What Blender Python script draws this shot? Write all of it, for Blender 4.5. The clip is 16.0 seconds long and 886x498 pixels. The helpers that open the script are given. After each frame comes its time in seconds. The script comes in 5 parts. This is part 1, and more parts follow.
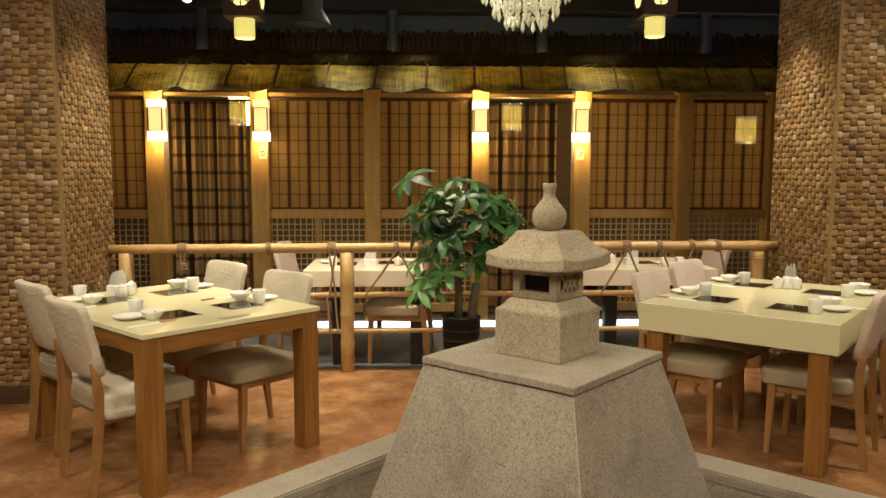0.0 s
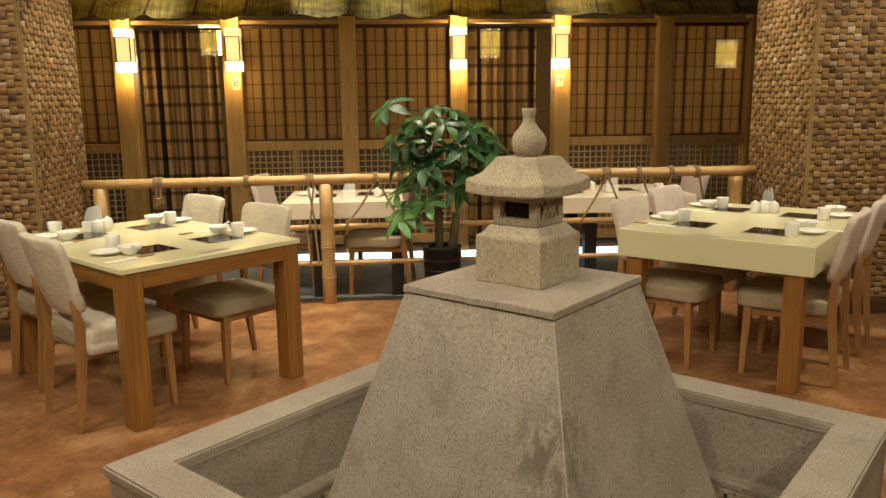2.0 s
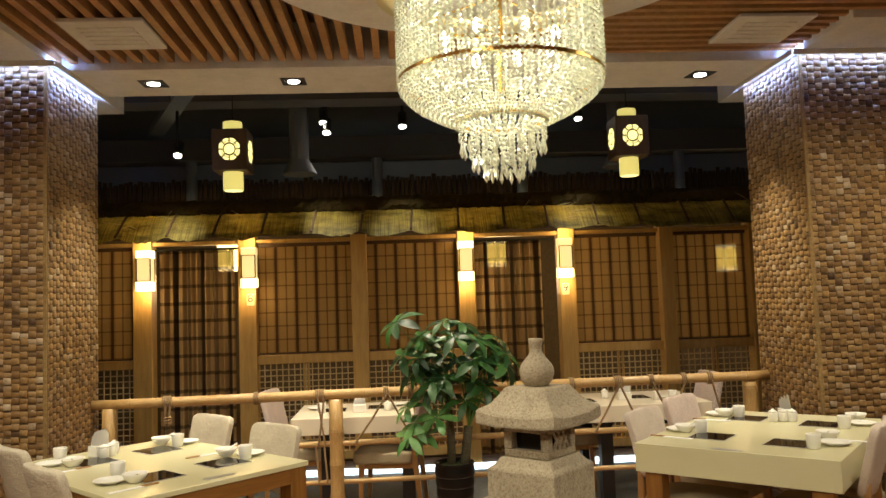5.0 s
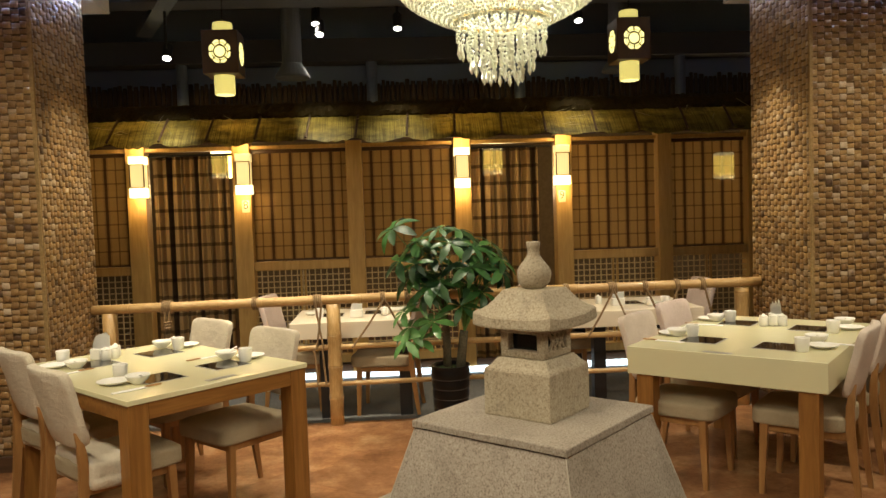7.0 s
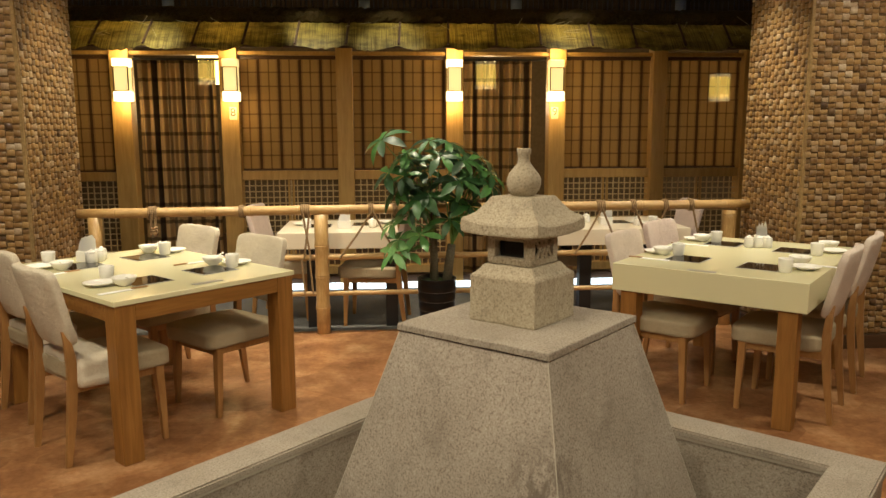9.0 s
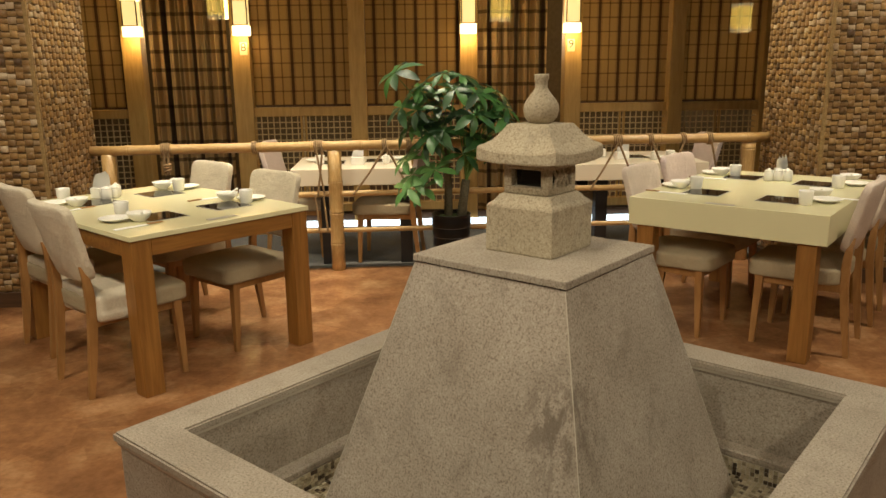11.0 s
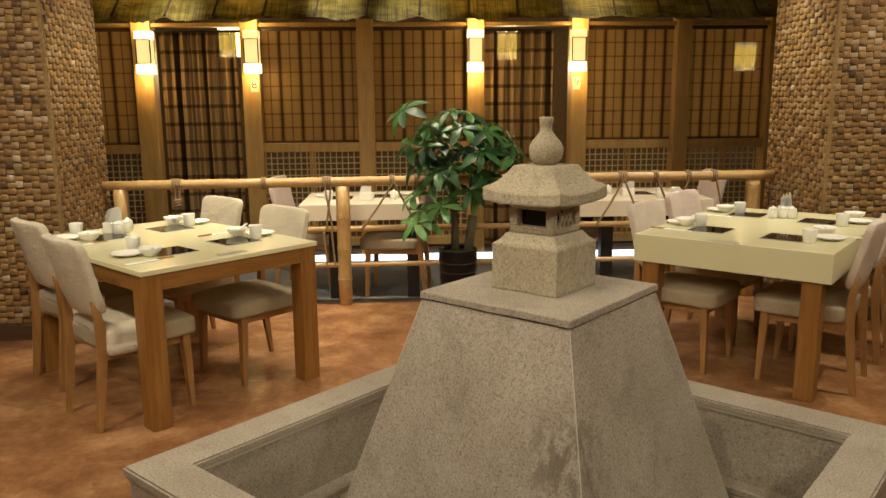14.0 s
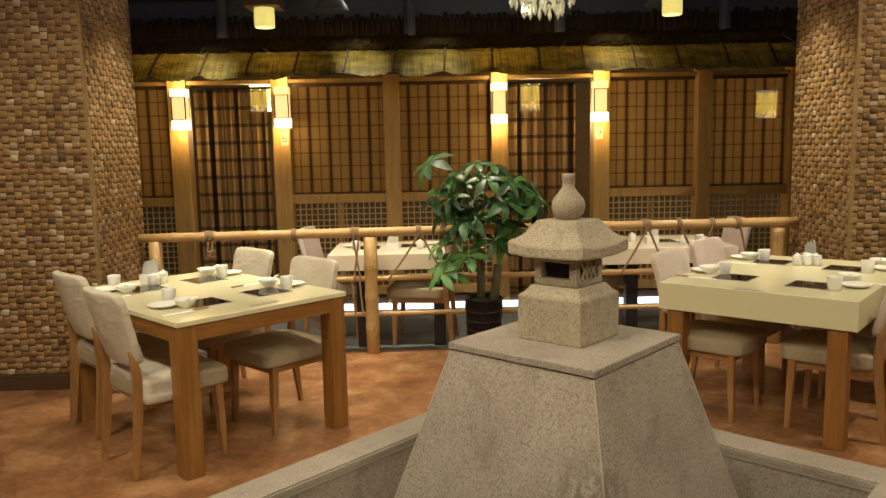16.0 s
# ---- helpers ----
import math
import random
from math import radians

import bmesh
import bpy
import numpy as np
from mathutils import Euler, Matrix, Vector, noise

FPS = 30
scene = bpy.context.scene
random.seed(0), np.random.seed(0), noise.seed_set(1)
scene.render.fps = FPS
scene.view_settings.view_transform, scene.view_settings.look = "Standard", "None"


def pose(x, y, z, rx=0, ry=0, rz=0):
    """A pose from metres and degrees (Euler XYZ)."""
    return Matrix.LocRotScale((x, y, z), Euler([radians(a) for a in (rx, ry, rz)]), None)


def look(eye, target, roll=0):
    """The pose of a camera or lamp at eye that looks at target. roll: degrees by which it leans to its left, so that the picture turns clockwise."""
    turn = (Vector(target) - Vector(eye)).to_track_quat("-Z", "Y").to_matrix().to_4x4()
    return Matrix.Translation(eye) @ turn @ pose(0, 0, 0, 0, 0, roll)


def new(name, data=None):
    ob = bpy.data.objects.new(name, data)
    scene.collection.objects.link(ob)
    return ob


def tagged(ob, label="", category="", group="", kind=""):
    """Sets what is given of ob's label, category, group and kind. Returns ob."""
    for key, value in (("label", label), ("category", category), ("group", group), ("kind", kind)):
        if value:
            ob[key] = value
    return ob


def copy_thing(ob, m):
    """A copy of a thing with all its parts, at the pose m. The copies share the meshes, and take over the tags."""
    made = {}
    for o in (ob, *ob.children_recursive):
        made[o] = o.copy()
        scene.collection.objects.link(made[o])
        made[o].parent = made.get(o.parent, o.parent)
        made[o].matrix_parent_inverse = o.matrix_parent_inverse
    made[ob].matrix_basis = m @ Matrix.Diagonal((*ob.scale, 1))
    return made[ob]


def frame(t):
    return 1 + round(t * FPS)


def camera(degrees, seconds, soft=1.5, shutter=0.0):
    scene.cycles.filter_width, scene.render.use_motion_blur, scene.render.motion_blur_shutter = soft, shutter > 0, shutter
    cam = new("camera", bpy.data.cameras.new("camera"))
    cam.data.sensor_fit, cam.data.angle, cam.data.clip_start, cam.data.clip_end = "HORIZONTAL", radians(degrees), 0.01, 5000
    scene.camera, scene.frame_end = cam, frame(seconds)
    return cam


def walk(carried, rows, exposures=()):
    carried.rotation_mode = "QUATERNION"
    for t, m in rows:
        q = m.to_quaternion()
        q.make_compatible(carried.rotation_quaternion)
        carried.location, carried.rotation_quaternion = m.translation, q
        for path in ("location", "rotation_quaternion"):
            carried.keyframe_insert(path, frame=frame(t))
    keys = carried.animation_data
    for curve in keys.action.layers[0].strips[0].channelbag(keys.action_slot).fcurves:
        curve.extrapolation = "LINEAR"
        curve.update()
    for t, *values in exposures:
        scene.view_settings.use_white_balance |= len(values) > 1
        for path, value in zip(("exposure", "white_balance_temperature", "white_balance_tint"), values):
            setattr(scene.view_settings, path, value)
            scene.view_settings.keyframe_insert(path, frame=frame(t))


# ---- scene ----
cam = camera(60.0, 16.0)
PATH = [
    (0, (-0.385, -2.12, 1.5), (-0.298, -0.132, 1.299), 0.1),
    (0.5, (-0.386, -2.119, 1.496), (-0.287, -0.145, 1.192), -0.1),
    (1, (-0.38, -2.107, 1.488), (-0.263, -0.149, 1.098), -0.7),
    (1.5, (-0.381, -2.11, 1.488), (-0.257, -0.15, 1.111), -0.7),
    (2, (-0.382, -2.109, 1.489), (-0.247, -0.15, 1.111), -0.7),
    (2.5, (-0.378, -2.109, 1.491), (-0.232, -0.147, 1.131), -0.6),
    (3, (-0.375, -2.105, 1.49), (-0.223, -0.141, 1.142), -0.5),
    (3.5, (-0.374, -2.118, 1.515), (-0.213, -0.132, 1.342), -1.0),
    (4, (-0.378, -2.134, 1.561), (-0.256, -0.137, 1.59), -1.6),
    (4.2, (-0.374, -2.134, 1.587), (-0.258, -0.143, 1.729), -2.1),
    (6.3, (-0.38, -2.134, 1.554), (-0.248, -0.14, 1.649), -1.7),
    (6.5, (-0.38, -2.128, 1.571), (-0.25, -0.132, 1.572), -1.7),
    (7, (-0.382, -2.116, 1.56), (-0.256, -0.122, 1.462), -1.9),
    (7.5, (-0.379, -2.113, 1.551), (-0.254, -0.121, 1.416), -1.6),
    (8, (-0.378, -2.114, 1.549), (-0.269, -0.124, 1.385), -1.9),
    (8.5, (-0.376, -2.114, 1.54), (-0.259, -0.129, 1.326), -1.4),
    (9, (-0.381, -2.103, 1.521), (-0.231, -0.133, 1.212), -0.2),
    (9.5, (-0.384, -2.093, 1.509), (-0.229, -0.137, 1.118), 0.1),
    (10, (-0.389, -2.086, 1.495), (-0.259, -0.139, 1.054), -0.5),
    (10.2, (-0.388, -2.085, 1.489), (-0.268, -0.143, 1.026), -0.4),
    (12.3, (-0.381, -2.081, 1.495), (-0.276, -0.137, 1.035), -1.1),
    (12.5, (-0.379, -2.079, 1.496), (-0.252, -0.136, 1.042), -1.4),
    (13, (-0.38, -2.081, 1.497), (-0.249, -0.135, 1.057), -1.9),
    (13.5, (-0.385, -2.096, 1.501), (-0.309, -0.14, 1.091), -1.7),
    (14, (-0.388, -2.121, 1.512), (-0.292, -0.159, 1.134), -0.5),
    (14.5, (-0.391, -2.173, 1.534), (-0.329, -0.209, 1.16), -0.8),
    (15, (-0.391, -2.184, 1.538), (-0.31, -0.21, 1.224), -1.2),
    (15.5, (-0.395, -2.196, 1.545), (-0.348, -0.217, 1.261), -1.5),
    (16, (-0.397, -2.203, 1.544), (-0.364, -0.22, 1.287), -1.2),
]
EXPOSURES = [(0, -0.06), (3.5, -0.08), (4.2, 0.02), (6.3, -0.53), (6.6, -0.51), (7.0, -0.14), (8.0, -0.06), (9.5, -0.06), (10.2, -0.10), (12.3, -0.16), (13.5, -0.15), (15, -0.11), (16, -0.11)]
walk(cam, [(t, look(eye, target, roll)) for t, eye, target, roll in PATH], EXPOSURES)

# ---- world and light ----
world = bpy.data.worlds.new("world")
scene.world = world
world.use_nodes = True
world.node_tree.nodes["Background"].inputs[0].default_value = (0.10, 0.11, 0.14, 1)
world.node_tree.nodes["Background"].inputs[1].default_value = 0.05
scene.view_settings.exposure = 0.0
S2 = math.sqrt(0.5)


def lamp(name, kind, place, power, colour, size=0.1, target=None, spot=100, blend=0.6):
    data = bpy.data.lights.new(name, kind)
    data.energy, data.color = power, colour
    if kind == "AREA":
        data.shape, data.size = "DISK", size
    else:
        data.shadow_soft_size = size
    if kind == "SPOT":
        data.spot_size, data.spot_blend = radians(spot), blend
    ob = new(name, data)
    ob.matrix_world = look(place, target) if target else pose(*place)
    return ob


WARM = (1.0, 0.80, 0.55)
WHITE = (1.0, 0.882, 0.64)
# far soffit downlights, with a fourth added where the chandelier hides it
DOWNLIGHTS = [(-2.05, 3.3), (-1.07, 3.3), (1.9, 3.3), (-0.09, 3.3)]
# unseen fill lamps added over the near half of the room: x, y, power
FILL_LIGHTS = [(-2.5, 0.95, 115), (-0.95, -0.9, 105), (1.6, -2.6, 125), (2.65, 0.95, 185), (-0.9, -3.2, 100), (0.7, -3.6, 50), (-2.7, -0.6, 150)]
for x, y in DOWNLIGHTS:
    lamp("downlight_lamp", "SPOT", (x, y, 3.12), 205, WHITE, 0.05, (x, y, 0), 76, 0.8)
for x, y, power in FILL_LIGHTS:
    lamp("added_fill_lamp", "SPOT", (x, y, 3.14), power, WHITE, 0.06, (x, y, 0), 165, 0.5)


# ---- materials ----
def mat(name, colour=(0.5, 0.5, 0.5), rough=0.6, metal=0.0, emit=None, power=0.0):
    m = bpy.data.materials.new(name)
    m.use_nodes = True
    b = m.node_tree.nodes["Principled BSDF"]
    b.inputs["Base Color"].default_value = (*colour, 1)
    b.inputs["Roughness"].default_value = rough
    b.inputs["Metallic"].default_value = metal
    if emit:
        b.inputs["Emission Color"].default_value = (*emit, 1)
        b.inputs["Emission Strength"].default_value = power
    return m


def node(m, kind, **values):
    n = m.node_tree.nodes.new(kind)
    for key, value in values.items():
        n.inputs[key.replace("_", " ")].default_value = value
    return n


def link(m, a, b):
    m.node_tree.links.new(a, b)


def bsdf(m):
    return m.node_tree.nodes["Principled BSDF"]


def ramp(m, source, stops):
    n = m.node_tree.nodes.new("ShaderNodeValToRGB")
    while len(n.color_ramp.elements) < len(stops):
        n.color_ramp.elements.new(0.5)
    for e, (at, c) in zip(n.color_ramp.elements, stops):
        e.position, e.color = at, (*c, 1)
    link(m, source, n.inputs[0])
    return n.outputs[0]


def mix(m, kind, factor, a, b):
    n = m.node_tree.nodes.new("ShaderNodeMix")
    n.data_type, n.blend_type = "RGBA", kind
    for socket, value in ((n.inputs[0], factor), (n.inputs[6], a), (n.inputs[7], b)):
        if isinstance(value, (int, float)):
            socket.default_value = value
        elif isinstance(value, tuple):
            socket.default_value = (*value, 1)
        else:
            link(m, value, socket)
    return n.outputs[2]


def coords(m, scale=(1, 1, 1), generated=False):
    c = m.node_tree.nodes.new("ShaderNodeTexCoord")
    g = m.node_tree.nodes.new("ShaderNodeMapping")
    g.inputs["Scale"].default_value = scale
    link(m, c.outputs["Generated" if generated else "Object"], g.inputs[0])
    return g.outputs[0]


def noise_of(m, vector, scale, detail=4.0, rough=0.55, distortion=0.0):
    n = node(m, "ShaderNodeTexNoise", Scale=scale, Detail=detail, Roughness=rough, Distortion=distortion)
    link(m, vector, n.inputs["Vector"])
    return n.outputs["Fac"]


def bump(m, height, strength=0.3, distance=0.01):
    n = node(m, "ShaderNodeBump", Strength=strength, Distance=distance)
    link(m, height, n.inputs["Height"])
    link(m, n.outputs[0], bsdf(m).inputs["Normal"])


def colour_in(m, socket):
    link(m, socket, bsdf(m).inputs["Base Color"])


def wood(name, dark, light, rough=0.45, along=(1.0, 14.0, 14.0)):
    m = mat(name, light, rough)
    v = coords(m, along)
    grain = noise_of(m, v, 3.0, 6, 0.6, 0.6)
    c = ramp(m, grain, [(0.3, dark), (0.7, light)])
    broad = noise_of(m, coords(m), 3.0, 2)
    colour_in(m, mix(m, "MULTIPLY", 0.35, c, ramp(m, broad, [(0.3, (0.6, 0.55, 0.5)), (0.7, (1, 1, 1))])))
    bump(m, grain, 0.15, 0.002)
    return m


def granite(name, base, dark, light):
    m = mat(name, base, 0.75)
    v = coords(m)
    fine = noise_of(m, v, 165.0, 3, 0.75)
    c = ramp(m, fine, [(0.37, dark), (0.49, base), (0.56, base), (0.68, light)])
    broad = noise_of(m, v, 3.5, 5, 0.6)
    c = mix(m, "MULTIPLY", 0.55, c, ramp(m, broad, [(0.3, (0.62, 0.58, 0.54)), (0.65, (1.0, 1.0, 1.0))]))
    spot = noise_of(m, coords(m, (1, 1, 0.6)), 9.0, 6, 0.7)
    c = mix(m, "MIX", ramp(m, spot, [(0.54, (0, 0, 0)), (0.70, (0.45, 0.45, 0.45))]), c, (0.17, 0.14, 0.11))
    colour_in(m, c)
    bump(m, noise_of(m, v, 220.0, 3, 0.7), 0.25, 0.003)
    return m


def plaid(name, base, lit, line, second, step=0.128, through_light=0.5, bold=1.0):
    m = mat(name, base, 0.9)
    sep = m.node_tree.nodes.new("ShaderNodeSeparateXYZ")
    c = m.node_tree.nodes.new("ShaderNodeTexCoord")
    link(m, c.outputs["UV"], sep.inputs[0])

    def bars(axis, period, width, shift):
        add = node(m, "ShaderNodeMath")
        add.operation = "ADD"
        link(m, sep.outputs[axis], add.inputs[0])
        add.inputs[1].default_value = shift + 50 * period
        pp = m.node_tree.nodes.new("ShaderNodeMath")
        pp.operation = "PINGPONG"
        link(m, add.outputs[0], pp.inputs[0])
        pp.inputs[1].default_value = period / 2
        lt = m.node_tree.nodes.new("ShaderNodeMath")
        lt.operation = "LESS_THAN"
        link(m, pp.outputs[0], lt.inputs[0])
        lt.inputs[1].default_value = width / 2
        return lt.outputs[0]

    def half(socket, k):
        mu = m.node_tree.nodes.new("ShaderNodeMath")
        mu.operation = "MULTIPLY"
        link(m, socket, mu.inputs[0])
        mu.inputs[1].default_value = k
        return mu.outputs[0]

    # cloth drifts at random from base to a tone painted as lamp-lit
    col = mix(m, "MIX", noise_of(m, coords(m), 2.5, 2), base, lit)
    col = mix(m, "MIX", half(bars(0, step * 1.5, 0.055, 0.0), 0.45), col, second)
    col = mix(m, "MIX", half(bars(0, step * 1.5, 0.014 * bold, step * 0.75), 0.55), col, line)
    col = mix(m, "MIX", half(bars(1, step, 0.014 * bold ** 1.6, 0), 0.50 * bold ** 0.5), col, line)
    col = mix(m, "MIX", half(bars(0, step * 1.5, 0.026 * bold ** 0.7, 0), 0.80), col, line)
    weave = noise_of(m, coords(m, (1, 1, 6)), 120.0, 2)
    col = mix(m, "MULTIPLY", 0.4, col, ramp(m, weave, [(0.3, (0.6, 0.6, 0.6)), (0.7, (1, 1, 1))]))
    colour_in(m, col)
    tr = m.node_tree.nodes.new("ShaderNodeBsdfTranslucent")
    link(m, col, tr.inputs[0])
    ms = m.node_tree.nodes.new("ShaderNodeMixShader")
    ms.inputs[0].default_value = through_light
    out = m.node_tree.nodes["Material Output"]
    link(m, bsdf(m).outputs[0], ms.inputs[1])
    link(m, tr.outputs[0], ms.inputs[2])
    sheer = m.node_tree.nodes.new("ShaderNodeBsdfTransparent")
    open_weave = m.node_tree.nodes.new("ShaderNodeMixShader")
    open_weave.inputs[0].default_value = 0.055
    link(m, ms.outputs[0], open_weave.inputs[1])
    link(m, sheer.outputs[0], open_weave.inputs[2])
    link(m, open_weave.outputs[0], out.inputs[0])
    return m


def speckled(name, base, dark, scale=300.0, rough=0.95, strength=0.6, wrinkle=0.0):
    m = mat(name, base, rough)
    v = coords(m)
    f = noise_of(m, v, scale, 3, 0.6)
    c = ramp(m, f, [(0.3, dark), (0.7, base)])
    c = mix(m, "MULTIPLY", 0.4, c, ramp(m, noise_of(m, v, 8.0, 3), [(0.3, (0.7, 0.68, 0.65)), (0.7, (1, 1, 1))]))
    colour_in(m, c)
    if wrinkle:
        f2 = noise_of(m, v, wrinkle, 4, 0.65)
        both = m.node_tree.nodes.new("ShaderNodeMath")
        both.operation = "MULTIPLY_ADD"
        link(m, f2, both.inputs[0])
        both.inputs[1].default_value = 3.0
        link(m, f, both.inputs[2])
        f = both.outputs[0]
    bump(m, f, strength, 0.004)
    return m


def by_piece(name, stops, rough=0.6, island=False, fine=120.0):
    m = mat(name, stops[0][1], rough)
    n = m.node_tree.nodes.new("ShaderNodeNewGeometry" if island else "ShaderNodeObjectInfo")
    c = ramp(m, n.outputs["Random Per Island" if island else "Random"], stops)
    f = noise_of(m, coords(m), fine, 3, 0.6)
    c = mix(m, "MULTIPLY", 0.5, c, ramp(m, f, [(0.3, (0.55, 0.5, 0.45)), (0.65, (1, 1, 1))]))
    colour_in(m, c)
    bump(m, f, 0.35, 0.004)
    return m


M_STONE = granite("grey_granite", (0.385, 0.335, 0.275), (0.225, 0.18, 0.14), (0.50, 0.45, 0.385))
M_PLINTH = granite("stained_plinth_granite", (0.40, 0.345, 0.285), (0.225, 0.18, 0.14), (0.51, 0.46, 0.39))
_far = M_PLINTH.node_tree.nodes.new("ShaderNodeVectorMath")
_far.operation = "DISTANCE"
link(M_PLINTH, coords(M_PLINTH, (1, 1, 0.7)), _far.inputs[0])
_far.inputs[1].default_value = (-0.325, -0.285, 0.455)
_patch = ramp(M_PLINTH, _far.outputs["Value"], [(0.03, (1, 1, 1)), (0.15, (0, 0, 0))])
_drip = ramp(M_PLINTH, noise_of(M_PLINTH, coords(M_PLINTH, (1, 1, 0.45)), 26.0, 5, 0.7), [(0.44, (0, 0, 0)), (0.57, (0.80, 0.80, 0.80))])
_paint = bsdf(M_PLINTH).inputs["Base Color"].links[0].from_socket
colour_in(M_PLINTH, mix(M_PLINTH, "MIX", mix(M_PLINTH, "MULTIPLY", 1.0, _patch, _drip), _paint, (0.13, 0.10, 0.075)))
M_STONE_OLD = granite("lantern_granite", (0.45, 0.385, 0.275), (0.27, 0.215, 0.145), (0.56, 0.49, 0.38))
M_SEAL = mat("pale_sealant", (0.50, 0.45, 0.37), 0.7)
# near-black fill that paints shade into hollows and recesses
M_RECESS_FILL = mat("black_recess_fill", (0.012, 0.012, 0.012), 0.15)
M_TABLE_WOOD = wood("orange_oak", (0.22, 0.092, 0.016), (0.38, 0.175, 0.040))
M_TABLE_LEG = wood("orange_oak_leg", (0.22, 0.092, 0.016), (0.38, 0.175, 0.040), 0.45, (14.0, 14.0, 1.0))
M_LEG_WOOD = wood("chair_oak", (0.30, 0.145, 0.045), (0.45, 0.235, 0.082), 0.4, (10, 10, 1.5))
M_POST_WOOD = wood("pine_post", (0.42, 0.25, 0.07), (0.58, 0.37, 0.125), 0.5, (10, 10, 1.0))
M_TOP = mat("cream_tabletop", (0.72, 0.68, 0.43), 0.24)
M_TOP_PALE = mat("pale_tabletop", (0.76, 0.67, 0.53), 0.3)
M_COVER = speckled("cream_boucle", (0.83, 0.755, 0.62), (0.56, 0.48, 0.36), 260.0, 0.95, 0.8, 38.0)
M_SEAT = speckled("oatmeal_fabric", (0.52, 0.435, 0.30), (0.29, 0.23, 0.14), 320.0, 0.9, 0.6, 22.0)
M_PALE = speckled("pinkish_cream_boucle", (0.84, 0.73, 0.64), (0.60, 0.50, 0.42), 260.0, 0.95, 0.8, 38.0)
M_PINK = speckled("pale_pink_fabric", (0.80, 0.67, 0.62), (0.56, 0.45, 0.40), 260.0, 0.95, 0.8, 38.0)
M_BLACK = mat("black_painted_steel", (0.012, 0.012, 0.013), 0.4)
M_HOB = mat("black_hob_glass", (0.010, 0.010, 0.010), 0.06)
M_HOB_RIM = mat("hob_steel_rim", (0.42, 0.40, 0.36), 0.55, 0.5)
M_CHINA = mat("white_china", (0.82, 0.80, 0.74), 0.32)
M_PAPER = mat("napkin_paper", (0.88, 0.87, 0.84), 0.9)
M_BAMBOO = wood("bamboo", (0.42, 0.25, 0.09), (0.60, 0.40, 0.17), 0.35, (6, 30, 30))
M_BAMBOO_UP = wood("bamboo_upright", (0.42, 0.25, 0.09), (0.60, 0.40, 0.17), 0.35, (30, 30, 6))
M_ROPE = speckled("jute_rope", (0.40, 0.27, 0.14), (0.18, 0.11, 0.05), 200.0)
M_LATTICE = wood("pale_lattice", (0.54, 0.41, 0.21), (0.68, 0.55, 0.32), 0.6, (6, 6, 6))
M_BLIND = plaid("plaid_blind", (0.52, 0.34, 0.13), (0.64, 0.45, 0.20), (0.060, 0.020, 0.012), (0.26, 0.15, 0.07))
M_CURTAIN = plaid("plaid_curtain", (0.58, 0.41, 0.20), (0.70, 0.53, 0.30), (0.035, 0.016, 0.010), (0.17, 0.10, 0.06), 0.165, 0.4, 1.7)
M_PLASTER = speckled("white_plaster", (0.80, 0.78, 0.74), (0.74, 0.71, 0.66), 40.0, 0.85, 0.05)
M_SLAT = wood("ceiling_slat", (0.38, 0.19, 0.065), (0.52, 0.29, 0.11), 0.5, (8, 8, 8))
M_DARK = mat("black_paint", (0.075, 0.078, 0.088), 0.8)
M_FRINGE = wood("dark_reed_fringe", (0.030, 0.019, 0.008), (0.070, 0.045, 0.018), 0.8, (30, 30, 3))
M_DUCT = mat("dark_duct", (0.20, 0.25, 0.32), 0.5, 0.3)
M_GREY = mat("slate_paint", (0.28, 0.33, 0.40), 0.8)
M_SKIRT = wood("dark_skirting", (0.06, 0.030, 0.014), (0.11, 0.055, 0.026), 0.5)
M_POT = mat("black_glazed_pot", (0.008, 0.007, 0.007), 0.28)
bsdf(M_POT).inputs["Specular IOR Level"].default_value = 0.25
# grey that paints the pot's highlights
M_POT_GLINT = mat("painted_pot_glint", (0.10, 0.09, 0.08), 0.3, 0.6)
M_SOIL = speckled("mossy_soil", (0.05, 0.09, 0.02), (0.02, 0.03, 0.008), 120.0)
M_TRUNK = speckled("grey_green_bark", (0.14, 0.12, 0.07), (0.06, 0.05, 0.03), 90.0)
M_LEAF = by_piece("pachira_leaf", [(0.0, (0.008, 0.032, 0.009)), (0.5, (0.020, 0.075, 0.015)), (0.85, (0.055, 0.165, 0.026)), (1.0, (0.13, 0.29, 0.04))], 0.42, True, 30.0)
M_LEAF_YOUNG = by_piece("pale_pachira_leaf", [(0.0, (0.07, 0.20, 0.05)), (1.0, (0.16, 0.34, 0.10))], 0.32, True, 30.0)
TAN = [(0.0, (0.10, 0.058, 0.034)), (0.05, (0.21, 0.12, 0.05)), (0.45, (0.31, 0.18, 0.070)), (0.80, (0.40, 0.25, 0.10)), (0.93, (0.36, 0.25, 0.15)), (1.0, (0.58, 0.46, 0.32))]
M_TESSERA = by_piece("brown_tessera", TAN, 0.29)
M_TESSERAE = by_piece("brown_tesserae", TAN, 0.29, True)
M_REED = mat("pale_loose_reed", (0.50, 0.44, 0.24), 0.5)
M_THATCH = speckled("dark_thatch", (0.12, 0.082, 0.020), (0.050, 0.033, 0.008), 90.0)
M_GROUT = speckled("brown_grout", (0.17, 0.105, 0.045), (0.09, 0.055, 0.025), 60.0)
MOSAIC = [(0.0, (0.05, 0.035, 0.025)), (0.12, (0.10, 0.07, 0.045)), (0.35, (0.42, 0.36, 0.24)), (1.0, (0.62, 0.56, 0.42))]
M_MOSAIC = by_piece("basin_mosaic", MOSAIC, 0.3, True)
